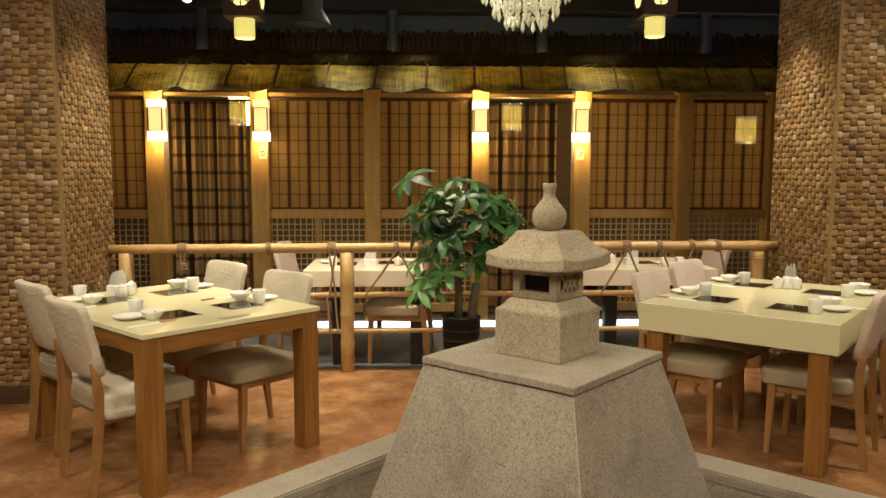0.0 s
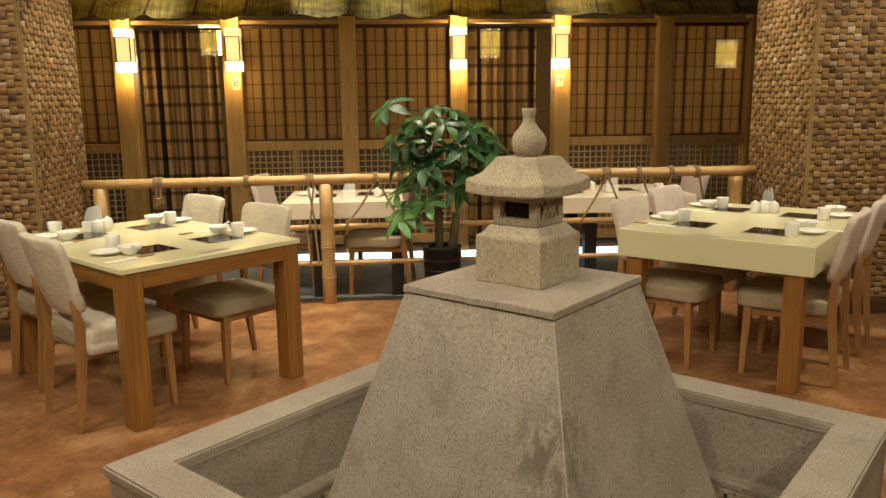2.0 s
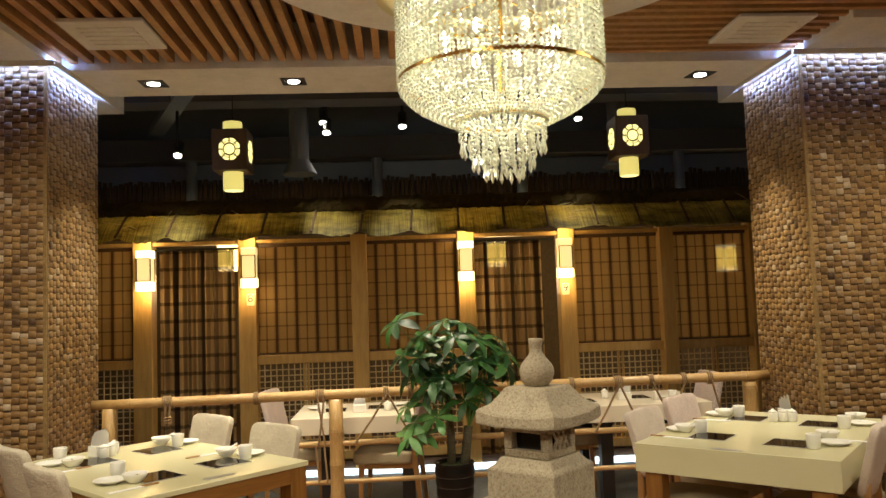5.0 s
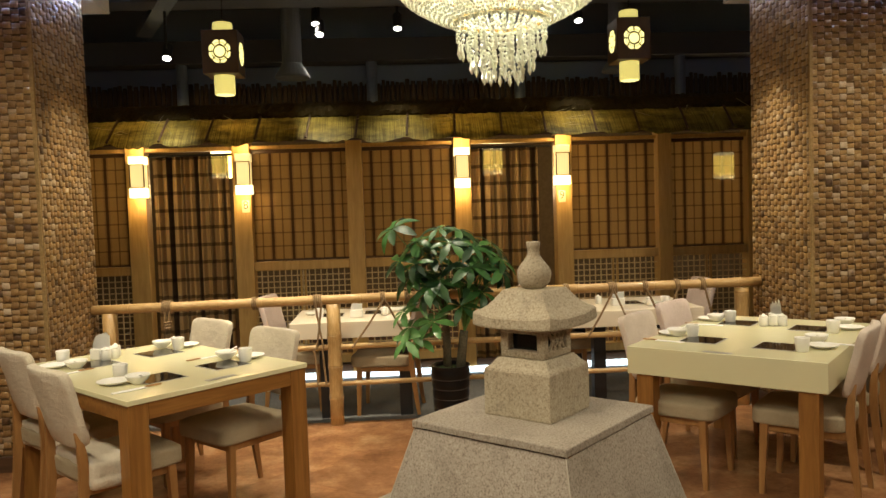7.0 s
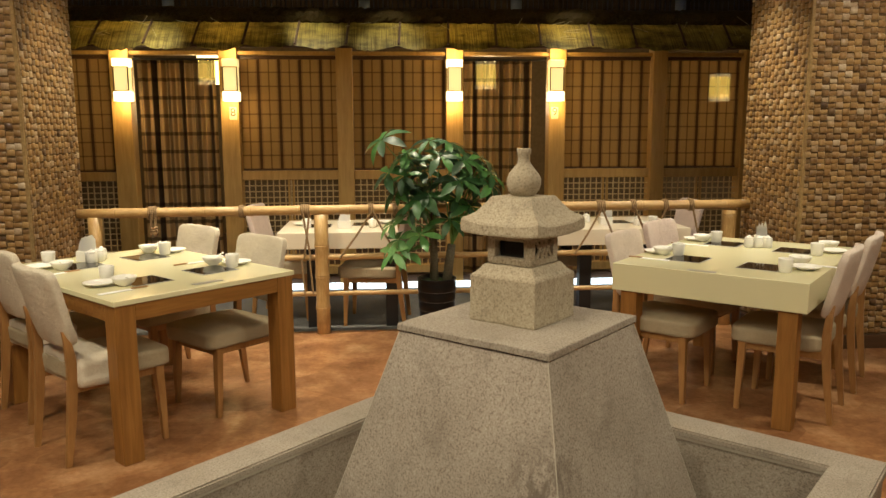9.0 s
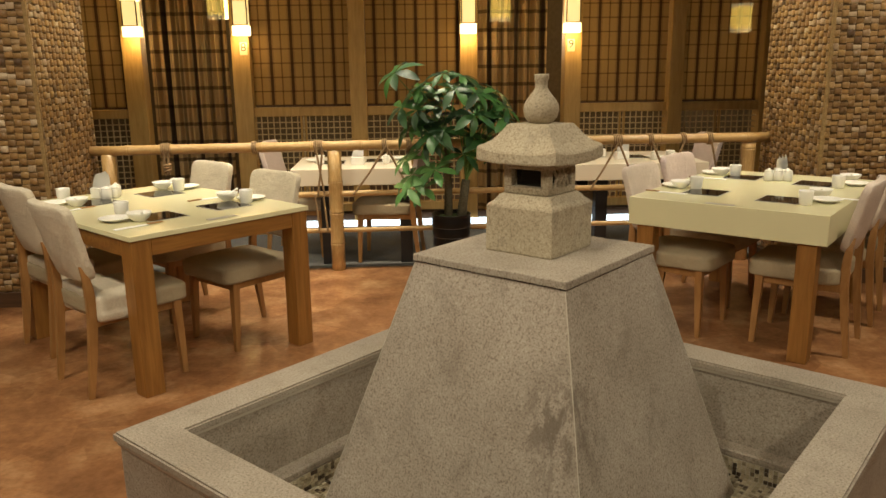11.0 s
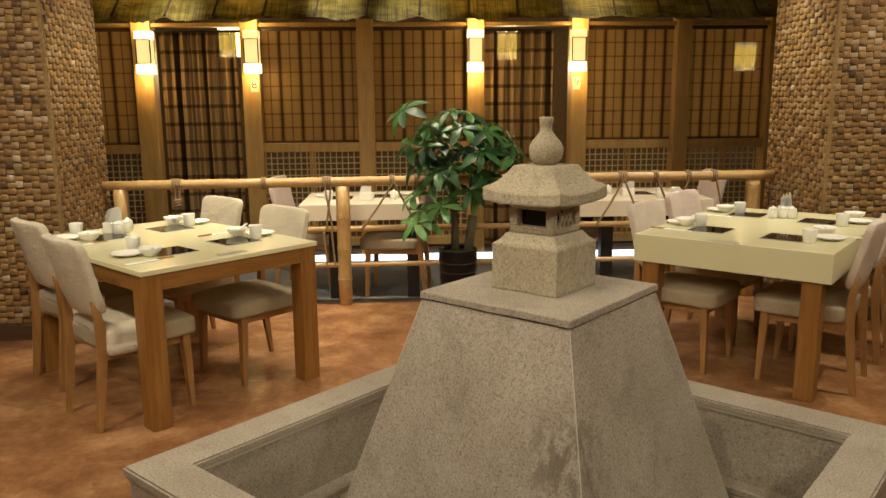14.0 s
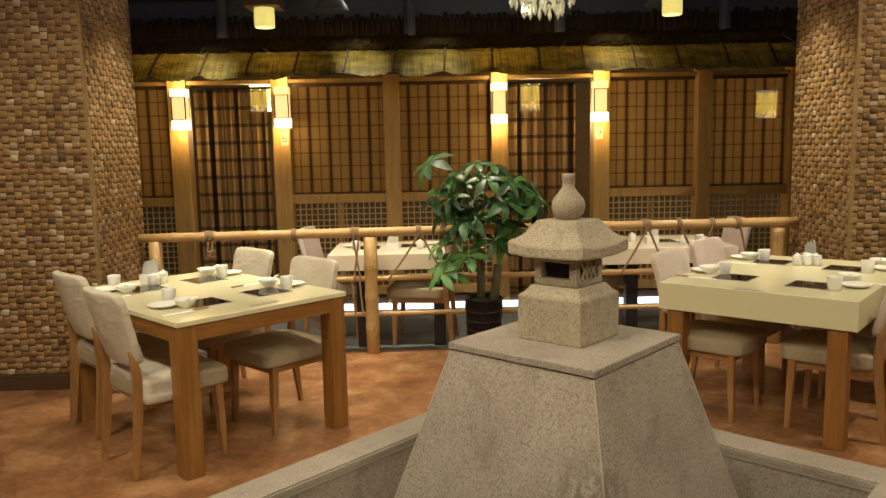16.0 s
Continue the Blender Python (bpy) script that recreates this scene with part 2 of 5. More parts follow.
M_CHIP = by_piece("basin_mosaic_chip", MOSAIC, 0.3)
M_GLOW_PAPER = mat("lit_paper", (0.8, 0.7, 0.45), 0.8, 0, (1.0, 0.72, 0.27), 1.15)
M_GLOW_BRIGHT = mat("lit_paper_end", (0.9, 0.8, 0.5), 0.8, 0, (1.0, 0.82, 0.42), 3.2)
M_GLOW_PEND = mat("lit_pendant_paper", (0.8, 0.7, 0.45), 0.8, 0, (1.0, 0.68, 0.12), 8.0)
M_GLOW_LANTERN = mat("lit_yellow_silk", (0.8, 0.7, 0.2), 0.8, 0, (1.0, 0.86, 0.24), 0.75)
M_GLOW_DISC = mat("lit_emblem", (0.9, 0.9, 0.5), 0.8, 0, (1.0, 0.90, 0.34), 1.5)
M_LANTERN_BOX = wood("dark_lantern_wood", (0.050, 0.026, 0.010), (0.085, 0.045, 0.016), 0.5, (10, 10, 2))
M_BULB = mat("lit_bulb", (1, 1, 1), 0.5, 0, (1.0, 0.93, 0.80), 14.0)
M_LED = mat("lit_cold_strip", (1, 1, 1), 0.5, 0, (0.27, 0.42, 1.0), 75.0)
M_FLOOR_LED = mat("lit_floor_strip", (1, 1, 1), 0.5, 0, (0.72, 0.90, 1.0), 3.0)
M_CRYSTAL = mat("crystal_bead", (0.92, 0.94, 0.82), 0.06)
bsdf(M_CRYSTAL).inputs["IOR"].default_value = 1.8
_glow = M_CRYSTAL.node_tree.nodes.new("ShaderNodeBsdfTranslucent")
_glow.inputs[0].default_value = (0.95, 0.95, 0.85, 1)
_half = M_CRYSTAL.node_tree.nodes.new("ShaderNodeMixShader")
_half.inputs[0].default_value = 0.45
link(M_CRYSTAL, bsdf(M_CRYSTAL).outputs[0], _half.inputs[1])
link(M_CRYSTAL, _glow.outputs[0], _half.inputs[2])
link(M_CRYSTAL, _half.outputs[0], M_CRYSTAL.node_tree.nodes["Material Output"].inputs[0])
M_BAND = mat("cream_gilt_band", (0.78, 0.66, 0.36), 0.35, 0.2)
M_GOLD = mat("gold_frame", (0.75, 0.52, 0.18), 0.25, 1.0)
M_PLATE_SIGN = mat("number_plate_board", (0.72, 0.58, 0.36), 0.5)
M_INK = mat("black_ink", (0.01, 0.01, 0.01), 0.6)
M_CARPET = speckled("grey_carpet", (0.15, 0.15, 0.145), (0.08, 0.08, 0.08), 90.0)
M_ROOM = speckled("dim_tan_wall", (0.16, 0.115, 0.07), (0.12, 0.085, 0.05), 20.0, 0.9, 0.05)

M_FLOOR = mat("stained_floor", (0.3, 0.15, 0.07), 0.26)
_v = coords(M_FLOOR)
_cells = node(M_FLOOR, "ShaderNodeTexVoronoi", Scale=2.2)
link(M_FLOOR, mix(M_FLOOR, "LINEAR_LIGHT", 0.10, _v, node(M_FLOOR, "ShaderNodeTexNoise", Scale=4.0).outputs["Color"]), _cells.inputs["Vector"])
_small = node(M_FLOOR, "ShaderNodeTexVoronoi", Scale=6.5)
link(M_FLOOR, mix(M_FLOOR, "LINEAR_LIGHT", 0.08, _v, node(M_FLOOR, "ShaderNodeTexNoise", Scale=9.0).outputs["Color"]), _small.inputs["Vector"])
_c = ramp(M_FLOOR, noise_of(M_FLOOR, _v, 2.6, 5, 0.65, 0.15), [(0.32, (0.215, 0.092, 0.036)), (0.50, (0.33, 0.155, 0.062)), (0.70, (0.50, 0.28, 0.135))])
_c = mix(M_FLOOR, "MULTIPLY", 0.75, _c, ramp(M_FLOOR, _cells.outputs["Color"], [(0.1, (0.60, 0.56, 0.53)), (0.9, (1.0, 1.0, 1.0))]))
_c = mix(M_FLOOR, "MULTIPLY", 0.55, _c, ramp(M_FLOOR, _small.outputs["Color"], [(0.1, (0.66, 0.62, 0.58)), (0.9, (1.0, 1.0, 1.0))]))
_c = mix(M_FLOOR, "MULTIPLY", 0.4, _c, ramp(M_FLOOR, noise_of(M_FLOOR, _v, 34.0, 6, 0.75), [(0.32, (0.42, 0.38, 0.34)), (0.60, (1, 1, 1))]))
_grey = node(M_FLOOR, "ShaderNodeHueSaturation", Saturation=0.97, Value=1.28)
link(M_FLOOR, _c, _grey.inputs["Color"])
colour_in(M_FLOOR, _grey.outputs[0])
bump(M_FLOOR, noise_of(M_FLOOR, _v, 14.0, 4), 0.06, 0.004)

M_MAT = mat("woven_reed_mat", (0.20, 0.16, 0.04), 0.45)
_v = coords(M_MAT)
_reed = noise_of(M_MAT, coords(M_MAT, (160, 3, 3)), 1.0, 3, 0.6)
_c = ramp(M_MAT, _reed, [(0.3, (0.14, 0.105, 0.018)), (0.65, (0.56, 0.46, 0.11))])
# strong blotches put the awning's lit patches into the reed colour
_c = mix(M_MAT, "MULTIPLY", 0.85, _c, ramp(M_MAT, noise_of(M_MAT, coords(M_MAT, (1, 2.5, 2.5)), 4.0, 5, 0.65), [(0.34, (0.16, 0.13, 0.09)), (0.62, (1, 1, 1))]))
colour_in(M_MAT, _c)
bump(M_MAT, _reed, 0.4, 0.006)
_tr = M_MAT.node_tree.nodes.new("ShaderNodeBsdfTranslucent")
link(M_MAT, _c, _tr.inputs[0])
_ms = M_MAT.node_tree.nodes.new("ShaderNodeMixShader")
_ms.inputs[0].default_value = 0.35
link(M_MAT, bsdf(M_MAT).outputs[0], _ms.inputs[1])
link(M_MAT, _tr.outputs[0], _ms.inputs[2])
link(M_MAT, _ms.outputs[0], M_MAT.node_tree.nodes["Material Output"].inputs[0])


# ---- mesh helpers ----
def finish(bm, name, material, smooth=False):
    me = bpy.data.meshes.new(name)
    bm.normal_update()
    bm.to_mesh(me)
    bm.free()
    me.materials.append(material)
    if smooth:
        me.polygons.foreach_set("use_smooth", [True] * len(me.polygons))
    return me


def part(name, bm, material, parent=None, label="", smooth=False, at=None):
    ob = new(name, finish(bm, name, material, smooth))
    if parent:
        ob.parent = parent
    if at:
        ob.matrix_basis = at
    if label:
        ob["label"] = label
    return ob


def thing(name, label, category, at=None, group="", kind=""):
    ob = new(name)
    ob.empty_display_size = 0.1
    if at:
        ob.matrix_basis = at
    return tagged(ob, label, category, group, kind)


def box(x0, x1, y0, y1, z0, z1, bevel=0.0, segments=1, bm=None):
    made = bmesh.new()
    bmesh.ops.create_cube(made, size=1)
    bmesh.ops.transform(made, matrix=Matrix.Translation(((x0 + x1) / 2, (y0 + y1) / 2, (z0 + z1) / 2)) @ Matrix.Diagonal((x1 - x0, y1 - y0, z1 - z0, 1)), verts=made.verts)
    if bevel:
        bmesh.ops.bevel(made, geom=made.edges[:], offset=bevel, segments=segments, affect="EDGES", profile=0.5)
    return join(bm, made)


def join(bm, made):
    if bm is None:
        return made
    me = bpy.data.meshes.new("scratch")
    made.to_mesh(me)
    made.free()
    bm.from_mesh(me)
    bpy.data.meshes.remove(me)
    return bm


def moved(bm, m):
    bmesh.ops.transform(bm, matrix=m, verts=bm.verts)
    return bm


def lathe(profile, n=24, bm=None, caps=True):
    made = bmesh.new()
    rings = [[made.verts.new((r * math.cos(2 * math.pi * k / n), r * math.sin(2 * math.pi * k / n), z)) for k in range(n)] for r, z in profile]
    for a, b in zip(rings, rings[1:]):
        for k in range(n):
            made.faces.new((a[k], a[(k + 1) % n], b[(k + 1) % n], b[k]))
    if caps:
        made.faces.new(rings[0][::-1])
        made.faces.new(rings[-1])
    return join(bm, made)


def tube(points, radius, n=8, bm=None):
    """A pipe along points; radius: one number or one for each point."""
    made = bmesh.new()
    pts = [Vector(p) for p in points]
    radii = radius if isinstance(radius, (list, tuple)) else [radius] * len(pts)
    rings = []
    side = None
    for i, p in enumerate(pts):
        d = (pts[min(i + 1, len(pts) - 1)] - pts[max(i - 1, 0)]).normalized()
        if side is None:
            side = d.orthogonal().normalized()
        side = (side - d * side.dot(d)).normalized()
        other = d.cross(side)
        rings.append([made.verts.new(p + radii[i] * (side * math.cos(2 * math.pi * k / n) + other * math.sin(2 * math.pi * k / n))) for k in range(n)])
    for a, b in zip(rings, rings[1:]):
        for k in range(n):
            made.faces.new((a[k], a[(k + 1) % n], b[(k + 1) % n], b[k]))
    made.faces.new(rings[0][::-1])
    made.faces.new(rings[-1])
    return join(bm, made)


def loft(sections, bm=None, caps=True):
    """Joins closed rings of equal length."""
    made = bmesh.new()
    rings = [[made.verts.new(p) for p in ring] for ring in sections]
    n = len(rings[0])
    for a, b in zip(rings, rings[1:]):
        for k in range(n):
            made.faces.new((a[k], a[(k + 1) % n], b[(k + 1) % n], b[k]))
    if caps:
        made.faces.new(rings[0][::-1])
        made.faces.new(rings[-1])
    return join(bm, made)


def square(half, z, n=1, curl=0.0):
    """A square ring about the z axis, n pieces a side, its corners lifted by curl."""
    out = []
    corners = [(-half, -half), (half, -half), (half, half), (-half, half)]
    for (ax, ay), (bx, by) in zip(corners, corners[1:] + corners[:1]):
        for i in range(n):
            f = i / n
            lift = curl * (abs(2 * f - 1) ** 3)
            out.append((ax + (bx - ax) * f, ay + (by - ay) * f, z + lift))
    return out


# ---- the large structure ----
def slab(name, label, x0, x1, y0, y1, z0, z1, material):
    return tagged(part(name, box(x0, x1, y0, y1, z0, z1), material), label, name.split("_")[0], kind="structure")


X0, X1, Y0, Y1 = -6.0, 6.0, -6.0, 3.64
tagged(part("floor", box(X0, X1, Y0, 3.64, -0.1, 0.0), M_FLOOR), "mottled orange-brown stained concrete floor", "floor", kind="structure")
tagged(part("floor_carpet", box(X0, X1, 3.64, 8.6, -0.1, -0.004), M_CARPET), "dark grey carpet behind the bamboo fence", "floor", kind="structure")
slab("wall_south", "plain tan wall", X0, X1, Y0 - 0.2, Y0, 0, 3.9, M_ROOM)
slab("wall_west", "plain tan wall", X0 - 0.2, X0, Y0, 8.6, 0, 4.0, M_ROOM)
slab("wall_east", "plain tan wall", X1, X1 + 0.2, Y0, 8.6, 0, 4.0, M_ROOM)
slab("wall_north", "dim tan wall behind the booths", X0, X1, 8.6, 8.8, 0, 4.0, M_ROOM)
slab("wall_upper", "dark slate-blue upper wall above the thatch", X0, X1, 6.2, 6.3, 2.45, 4.0, M_GREY)
# black service ceiling over the far half, white soffit, slatted ceiling over the near half
slab("ceiling_far", "black-painted high ceiling with services", X0, X1, 3.62, 8.6, 3.75, 3.9, M_DARK)
SOFFIT_Z, SLAT_Z = 3.19, 3.235
slab("soffit", "white plaster soffit between the columns", X0, X1, 2.98, 3.62, SOFFIT_Z, 3.9, M_PLASTER)
slab("soffit_west", "white plaster soffit over the column", X0, -2.55, 2.2, 4.15, SOFFIT_Z + 0.004, 3.88, M_PLASTER)
slab("soffit_east", "white plaster soffit over the column", 2.40, X1, 2.2, 4.15, SOFFIT_Z + 0.004, 3.88, M_PLASTER)
# a board coloured dark to pass for the unlit gap above the slats
slab("ceiling_near", "dark brown board standing in for the void above the timber slats", X0, X1, Y0, 2.98, 3.50, 3.6, M_SKIRT)


def ceiling_slats():
    """Timber slats: along the room on one side of the chandelier, across it on the other, a white disc between."""
    bm = bmesh.new()
    x = X0 + 0.05
    while x < 0.1:
        box(x, x + 0.045, Y0 + 0.02, 2.975, SLAT_Z, SLAT_Z + 0.09, bm=bm)
        x += 0.105
    y = Y0 + 0.05
    while y < 2.92:
        box(0.16, X1 - 0.02, y, y + 0.045, SLAT_Z, SLAT_Z + 0.09, bm=bm)
        y += 0.105
    tagged(part("ceiling_slats", bm, M_SLAT), "warm brown timber slat ceiling", "ceiling", kind="structure")
    tagged(part("ceiling_disc", moved(lathe([(1.25, 0), (1.25, 0.02), (1.22, 0.12)], 64), pose(0.11, 1.2, SLAT_Z - 0.03)), M_PLASTER), "white round ceiling panel above the chandelier", "ceiling", kind="structure")


ceiling_slats()

# ---- columns clad in small brown stone pieces ----
def tessera_mesh(w, h, d, rng, skew=0.0):
    """One stone piece, its face in the x-z plane looking to -y, rounded like a pillow."""
    verts, faces = [], []
    q = [(rng.uniform(-1, 1) * skew, rng.uniform(-1, 1) * skew) for _ in range(4)]
    for inset, depth in ((0.0, 0.0), (0.07, 0.62), (0.26, 1.0)):
        a, b, i = w / 2, h / 2, min(w, h) * inset
        for n, (sx, sz) in enumerate(((-1, -1), (1, -1), (1, 1), (-1, 1))):
            verts.append((sx * (a - i) + q[n][0], -d * depth * rng.uniform(0.88, 1.08), sz * (b - i) + q[n][1]))
    for r in (0, 4):
        faces += [(r + k, r + (k + 1) % 4, r + 4 + (k + 1) % 4, r + 4 + k) for k in range(4)]
    faces.append((8, 9, 10, 11))
    return verts, faces


COL = 0.85
M_BEAD = speckled("tan_corner_bead", (0.36, 0.24, 0.10), (0.24, 0.15, 0.06), 60.0)
TW, TH = 0.050, 0.0405


def column(name, x0, x1, y0, y1, label):
    """A square column with a mosaic of stone pieces on each side that can be seen."""
    col = thing(name, label, "column", kind="structure")
    part("core", box(x0, x1, y0, y1, 0, SOFFIT_Z + 0.3), M_GROUT, col)
    part("skirting", box(x0 - 0.02, x1 + 0.02, y0 - 0.02, y1 + 0.02, 0, 0.10, 0.004), M_SKIRT, col)
    rng = random.Random(7 if x0 < 0 else 8)
    shared = []
    for _ in range(10):
        me = bpy.data.meshes.new("tessera")
        v, f = tessera_mesh(TW * (0.92 if _ % 2 else 1.06), TH * (0.98 if _ % 2 else 0.72), 0.0135 if _ % 2 else 0.006, rng, 0.0025)
        me.from_pydata(v, [], f)
        me.materials.append(M_TESSERA)
        me.polygons.foreach_set("use_smooth", [True] * len(me.polygons))
        shared.append(me)
    sides = [(Vector((x0, y0, 0)), 0, x1 - x0), (Vector((x1, y0, 0)), 90, y1 - y0), (Vector((x0, y1, 0)), -90, y1 - y0)]
    singles = 0
    verts, faces = [], []
    for n_side, (origin, turn, width) in enumerate(sides):
        if (turn == 90 and x0 > 0) or (turn == -90 and x0 < 0):
            continue
        turned = Matrix.Rotation(radians(turn), 4, "Z")
        rows = int((SOFFIT_Z - 0.11) / TH)
        for r in range(rows):
            z = 0.105 + TH * (r + 0.5)
            k = 0
            s = -TW * 0.1
            while s < width - 0.02:
                a, b = max(s, 0.0), min(s + TW, width)
                s += TW
                k += 1
                proud = (r + k) % 2
                if b - a < 0.02:
                    continue
                m = Matrix.Translation(origin) @ turned @ Matrix.Translation(((a + b) / 2, (rng.uniform(-0.003, 0.003) - (0.003 if proud else -0.001)) * (1.0 if turn == 0 else 0.35), z + rng.uniform(-0.002, 0.002) + (0.003 if proud else -0.001))) @ Matrix.Rotation(rng.uniform(-0.05, 0.05), 4, "Y")
                if turn == 0 and b - a > TW * 0.98 and 0.9 < z < 1.9 and singles < 290 and (x1 - 0.62 < origin.x + a if x0 < 0 else origin.x + b < x0 + 0.62):
                    ob = new("stone_piece", shared[2 * rng.randrange(5) + proud])
                    ob.matrix_basis = m
                    ob.parent = col
                    singles += 1
                    continue
                v, f = tessera_mesh((b - a) * (0.92 if proud else 1.06), TH * (0.98 if proud else 0.72), (0.0135 if proud else 0.006) * (1.0 if turn == 0 else 0.5), rng, 0.0025)
                base = len(verts)
                verts.extend(m @ Vector(p) for p in v)
                faces.extend(tuple(i + base for i in q) for q in f)
    me = bpy.data.meshes.new("stone_cladding")
    me.from_pydata(verts, [], faces)
    me.materials.append(M_TESSERAE)
    me.polygons.foreach_set("use_smooth", [True] * len(me.polygons))
    ob = new("stone_cladding", me)
    ob.parent = col
    ob["kind"] = "stuff"
    xs = x1 if x0 < 0 else x0
    part("corner_bead", box(xs - 0.012, xs + 0.012, y0 - 0.012, y0 + 0.010, 0.10, SOFFIT_Z - 0.01, 0.003), M_BEAD, col)
    return col


# ---- stone basin and lantern ----
def basin():
    b = thing("stone_basin", "square grey granite basin with mosaic floor", "basin", pose(-0.03, -0.059, 0, 0, 0, 46.8))
    o, i = 1.158 * S2, 0.960 * S2
    for k in range(4):
        turn = Matrix.Rotation(radians(90 * k), 4, "Z")
        g = bmesh.new()
        q = [(-o, -o), (o, -o), (i, -i), (-i, -i)]
        lo = [g.verts.new((x, y, 0.497)) for x, y in q]
        hi = [g.verts.new((x, y, 0.521)) for x, y in q]
        g.faces.new(lo[::-1])
        g.faces.new(hi)
        for j in range(4):
            g.faces.new((lo[j], lo[(j + 1) % 4], hi[(j + 1) % 4], hi[j]))
        bmesh.ops.bevel(g, geom=[e for e in g.edges if e.verts[0].co.z > 0.5 and e.verts[1].co.z > 0.5 and abs(e.verts[0].co.y - e.verts[1].co.y) < 0.01], offset=0.006, segments=2, affect="EDGES")
        part("rim_slab", g, M_STONE, b, at=turn)
        part("outer_panel", box(-o + 0.012, o - 0.012, -o + 0.012, -o + 0.05, 0, 0.4965), M_STONE, b, at=turn)
        part("inner_panel", box(-i - 0.02, i + 0.02, -i - 0.05, -i - 0.010, 0.178, 0.486), M_STONE, b, at=turn)
        part("joint", box(-i - 0.008, i + 0.008, -i - 0.03, -i - 0.004, 0.4865, 0.4965), M_SEAL, b, at=turn)
        part("outer_joint", box(-o + 0.006, o - 0.006, -o + 0.006, -o + 0.011, 0.484, 0.4965), M_SEAL, b, at=turn)
        part("ledge", box(-i, i, -i - 0.01, -i + 0.052, 0.236, 0.263, 0.005), M_STONE, b, at=turn)
    part("bed", box(-i - 0.01, i + 0.01, -i - 0.01, i + 0.01, 0, 0.178), M_SEAL, b)
    part("kerb", loft([square(i, 0.178), square(i, 0.2355), square(i - 0.05, 0.2355), square(i - 0.05, 0.178)], caps=False), M_SEAL, b)
    # mosaic chips on the bed and up the ledge
    rng = random.Random(3)
    verts, faces = [], []
    singles = 0
    step = 0.0142
    n = int(2 * (i - 0.06) / step)
    me1 = bpy.data.meshes.new("mosaic_chip")
    h = step * 0.44
    me1.from_pydata([(-h, -h, 0), (h, -h, 0), (h, h, 0), (-h, h, 0), (-h * .85, -h * .85, .004), (h * .85, -h * .85, .004), (h * .85, h * .85, .004), (-h * .85, h * .85, .004)], [],
                    [(4, 5, 6, 7), (0, 1, 5, 4), (1, 2, 6, 5), (2, 3, 7, 6), (3, 0, 4, 7)])
    me1.materials.append(M_CHIP)
    for kx in range(n):
        for ky in range(n):
            x, y = -i + 0.065 + step * (kx + 0.5), -i + 0.065 + step * (ky + 0.5)
            if max(abs(x), abs(y)) < 0.40:
                continue
            if x > 0.42 and y < -0.02 and y > -0.30 and singles < 290:
                ob = new("mosaic_chip", me1)
                ob.location = (x, y, 0.179)
                ob.parent = b
                singles += 1
                continue
            base = len(verts)
            verts += [(x - h, y - h, 0.179), (x + h, y - h, 0.179), (x + h, y + h, 0.179), (x - h, y + h, 0.179), (x - h * .85, y - h * .85, .182), (x + h * .85, y - h * .85, .182), (x + h * .85, y + h * .85, .182), (x - h * .85, y + h * .85, .182)]
            faces += [tuple(base + j for j in q) for q in [(4, 5, 6, 7), (0, 1, 5, 4), (1, 2, 6, 5), (2, 3, 7, 6), (3, 0, 4, 7)]]
    for side in range(4):
        t = Matrix.Rotation(radians(90 * side), 4, "Z")
        for kx in range(int(2 * (i - 0.06) / step)):
            for kz in range(4):
                x, z = -i + 0.065 + step * (kx + 0.5), 0.1785 + step * (kz + 0.5)
                base = len(verts)
                yy = -i + 0.0505
                verts += [tuple(t @ Vector(p)) for p in [(x - h, yy, z - h), (x + h, yy, z - h), (x + h, yy, z + h), (x - h, yy, z + h), (x - h * .85, yy + .004, z - h * .85), (x + h * .85, yy + .004, z - h * .85), (x + h * .85, yy + .004, z + h * .85), (x - h * .85, yy + .004, z + h * .85)]]
                faces += [tuple(base + j for j in q) for q in [(7, 6, 5, 4), (4, 5, 1, 0), (5, 6, 2, 1), (6, 7, 3, 2), (7, 4, 0, 3)]]
    me = bpy.data.meshes.new("mosaic")
    me.from_pydata(verts, [], faces)
    me.materials.append(M_MOSAIC)
    ob = new("mosaic", me)
    ob.parent = b
    ob["kind"] = "stuff"


def plinth():
    p = thing("stone_plinth", "tapered grey granite plinth with a flat cap slab", "plinth", pose(-0.006, -0.004, 0, 0, 0, 47.07))
    low, top = 0.6465, 0.338
    g = loft([square(low * S2, 0.179, 6), square((low + 2 * top) / 3 * S2, 0.707, 6), square(top * S2, 0.963, 6)])
    part("tapered_block", wobble(g, 0.0012, 9, 5), M_PLINTH, p)
    for k in range(4):
        sx, sy = (1 if k in (0, 3) else -1), (1 if k < 2 else -1)
        c = Vector((S2 * low * sx, S2 * low * sy, 0.181))
        d = Vector((S2 * (top + 0.001) * sx, S2 * (top + 0.001) * sy, 0.962))
        part("corner_joint", tube([c, d], 0.0015, 6), M_SEAL, p)
    part("cap_joint", box(-0.331 * S2, 0.331 * S2, -0.331 * S2, 0.331 * S2, 0.9632, 0.9665), M_RECESS_FILL, p, "dark recessed joint under the cap")
    g = loft([square(0.342 * S2, 0.9668, 10), square(0.345 * S2, 0.969, 10), square(0.345 * S2, 0.9845, 10), square(0.3425 * S2, 0.9875, 10)])
    part("cap_slab", wobble(g, 0.0015, 16, 8), M_STONE, p)


def wobble(bm, amount, scale, seed):
    for v in bm.verts:
        v.co += noise.noise_vector(v.co * scale + Vector((seed, 0, 0))) * amount
    return bm


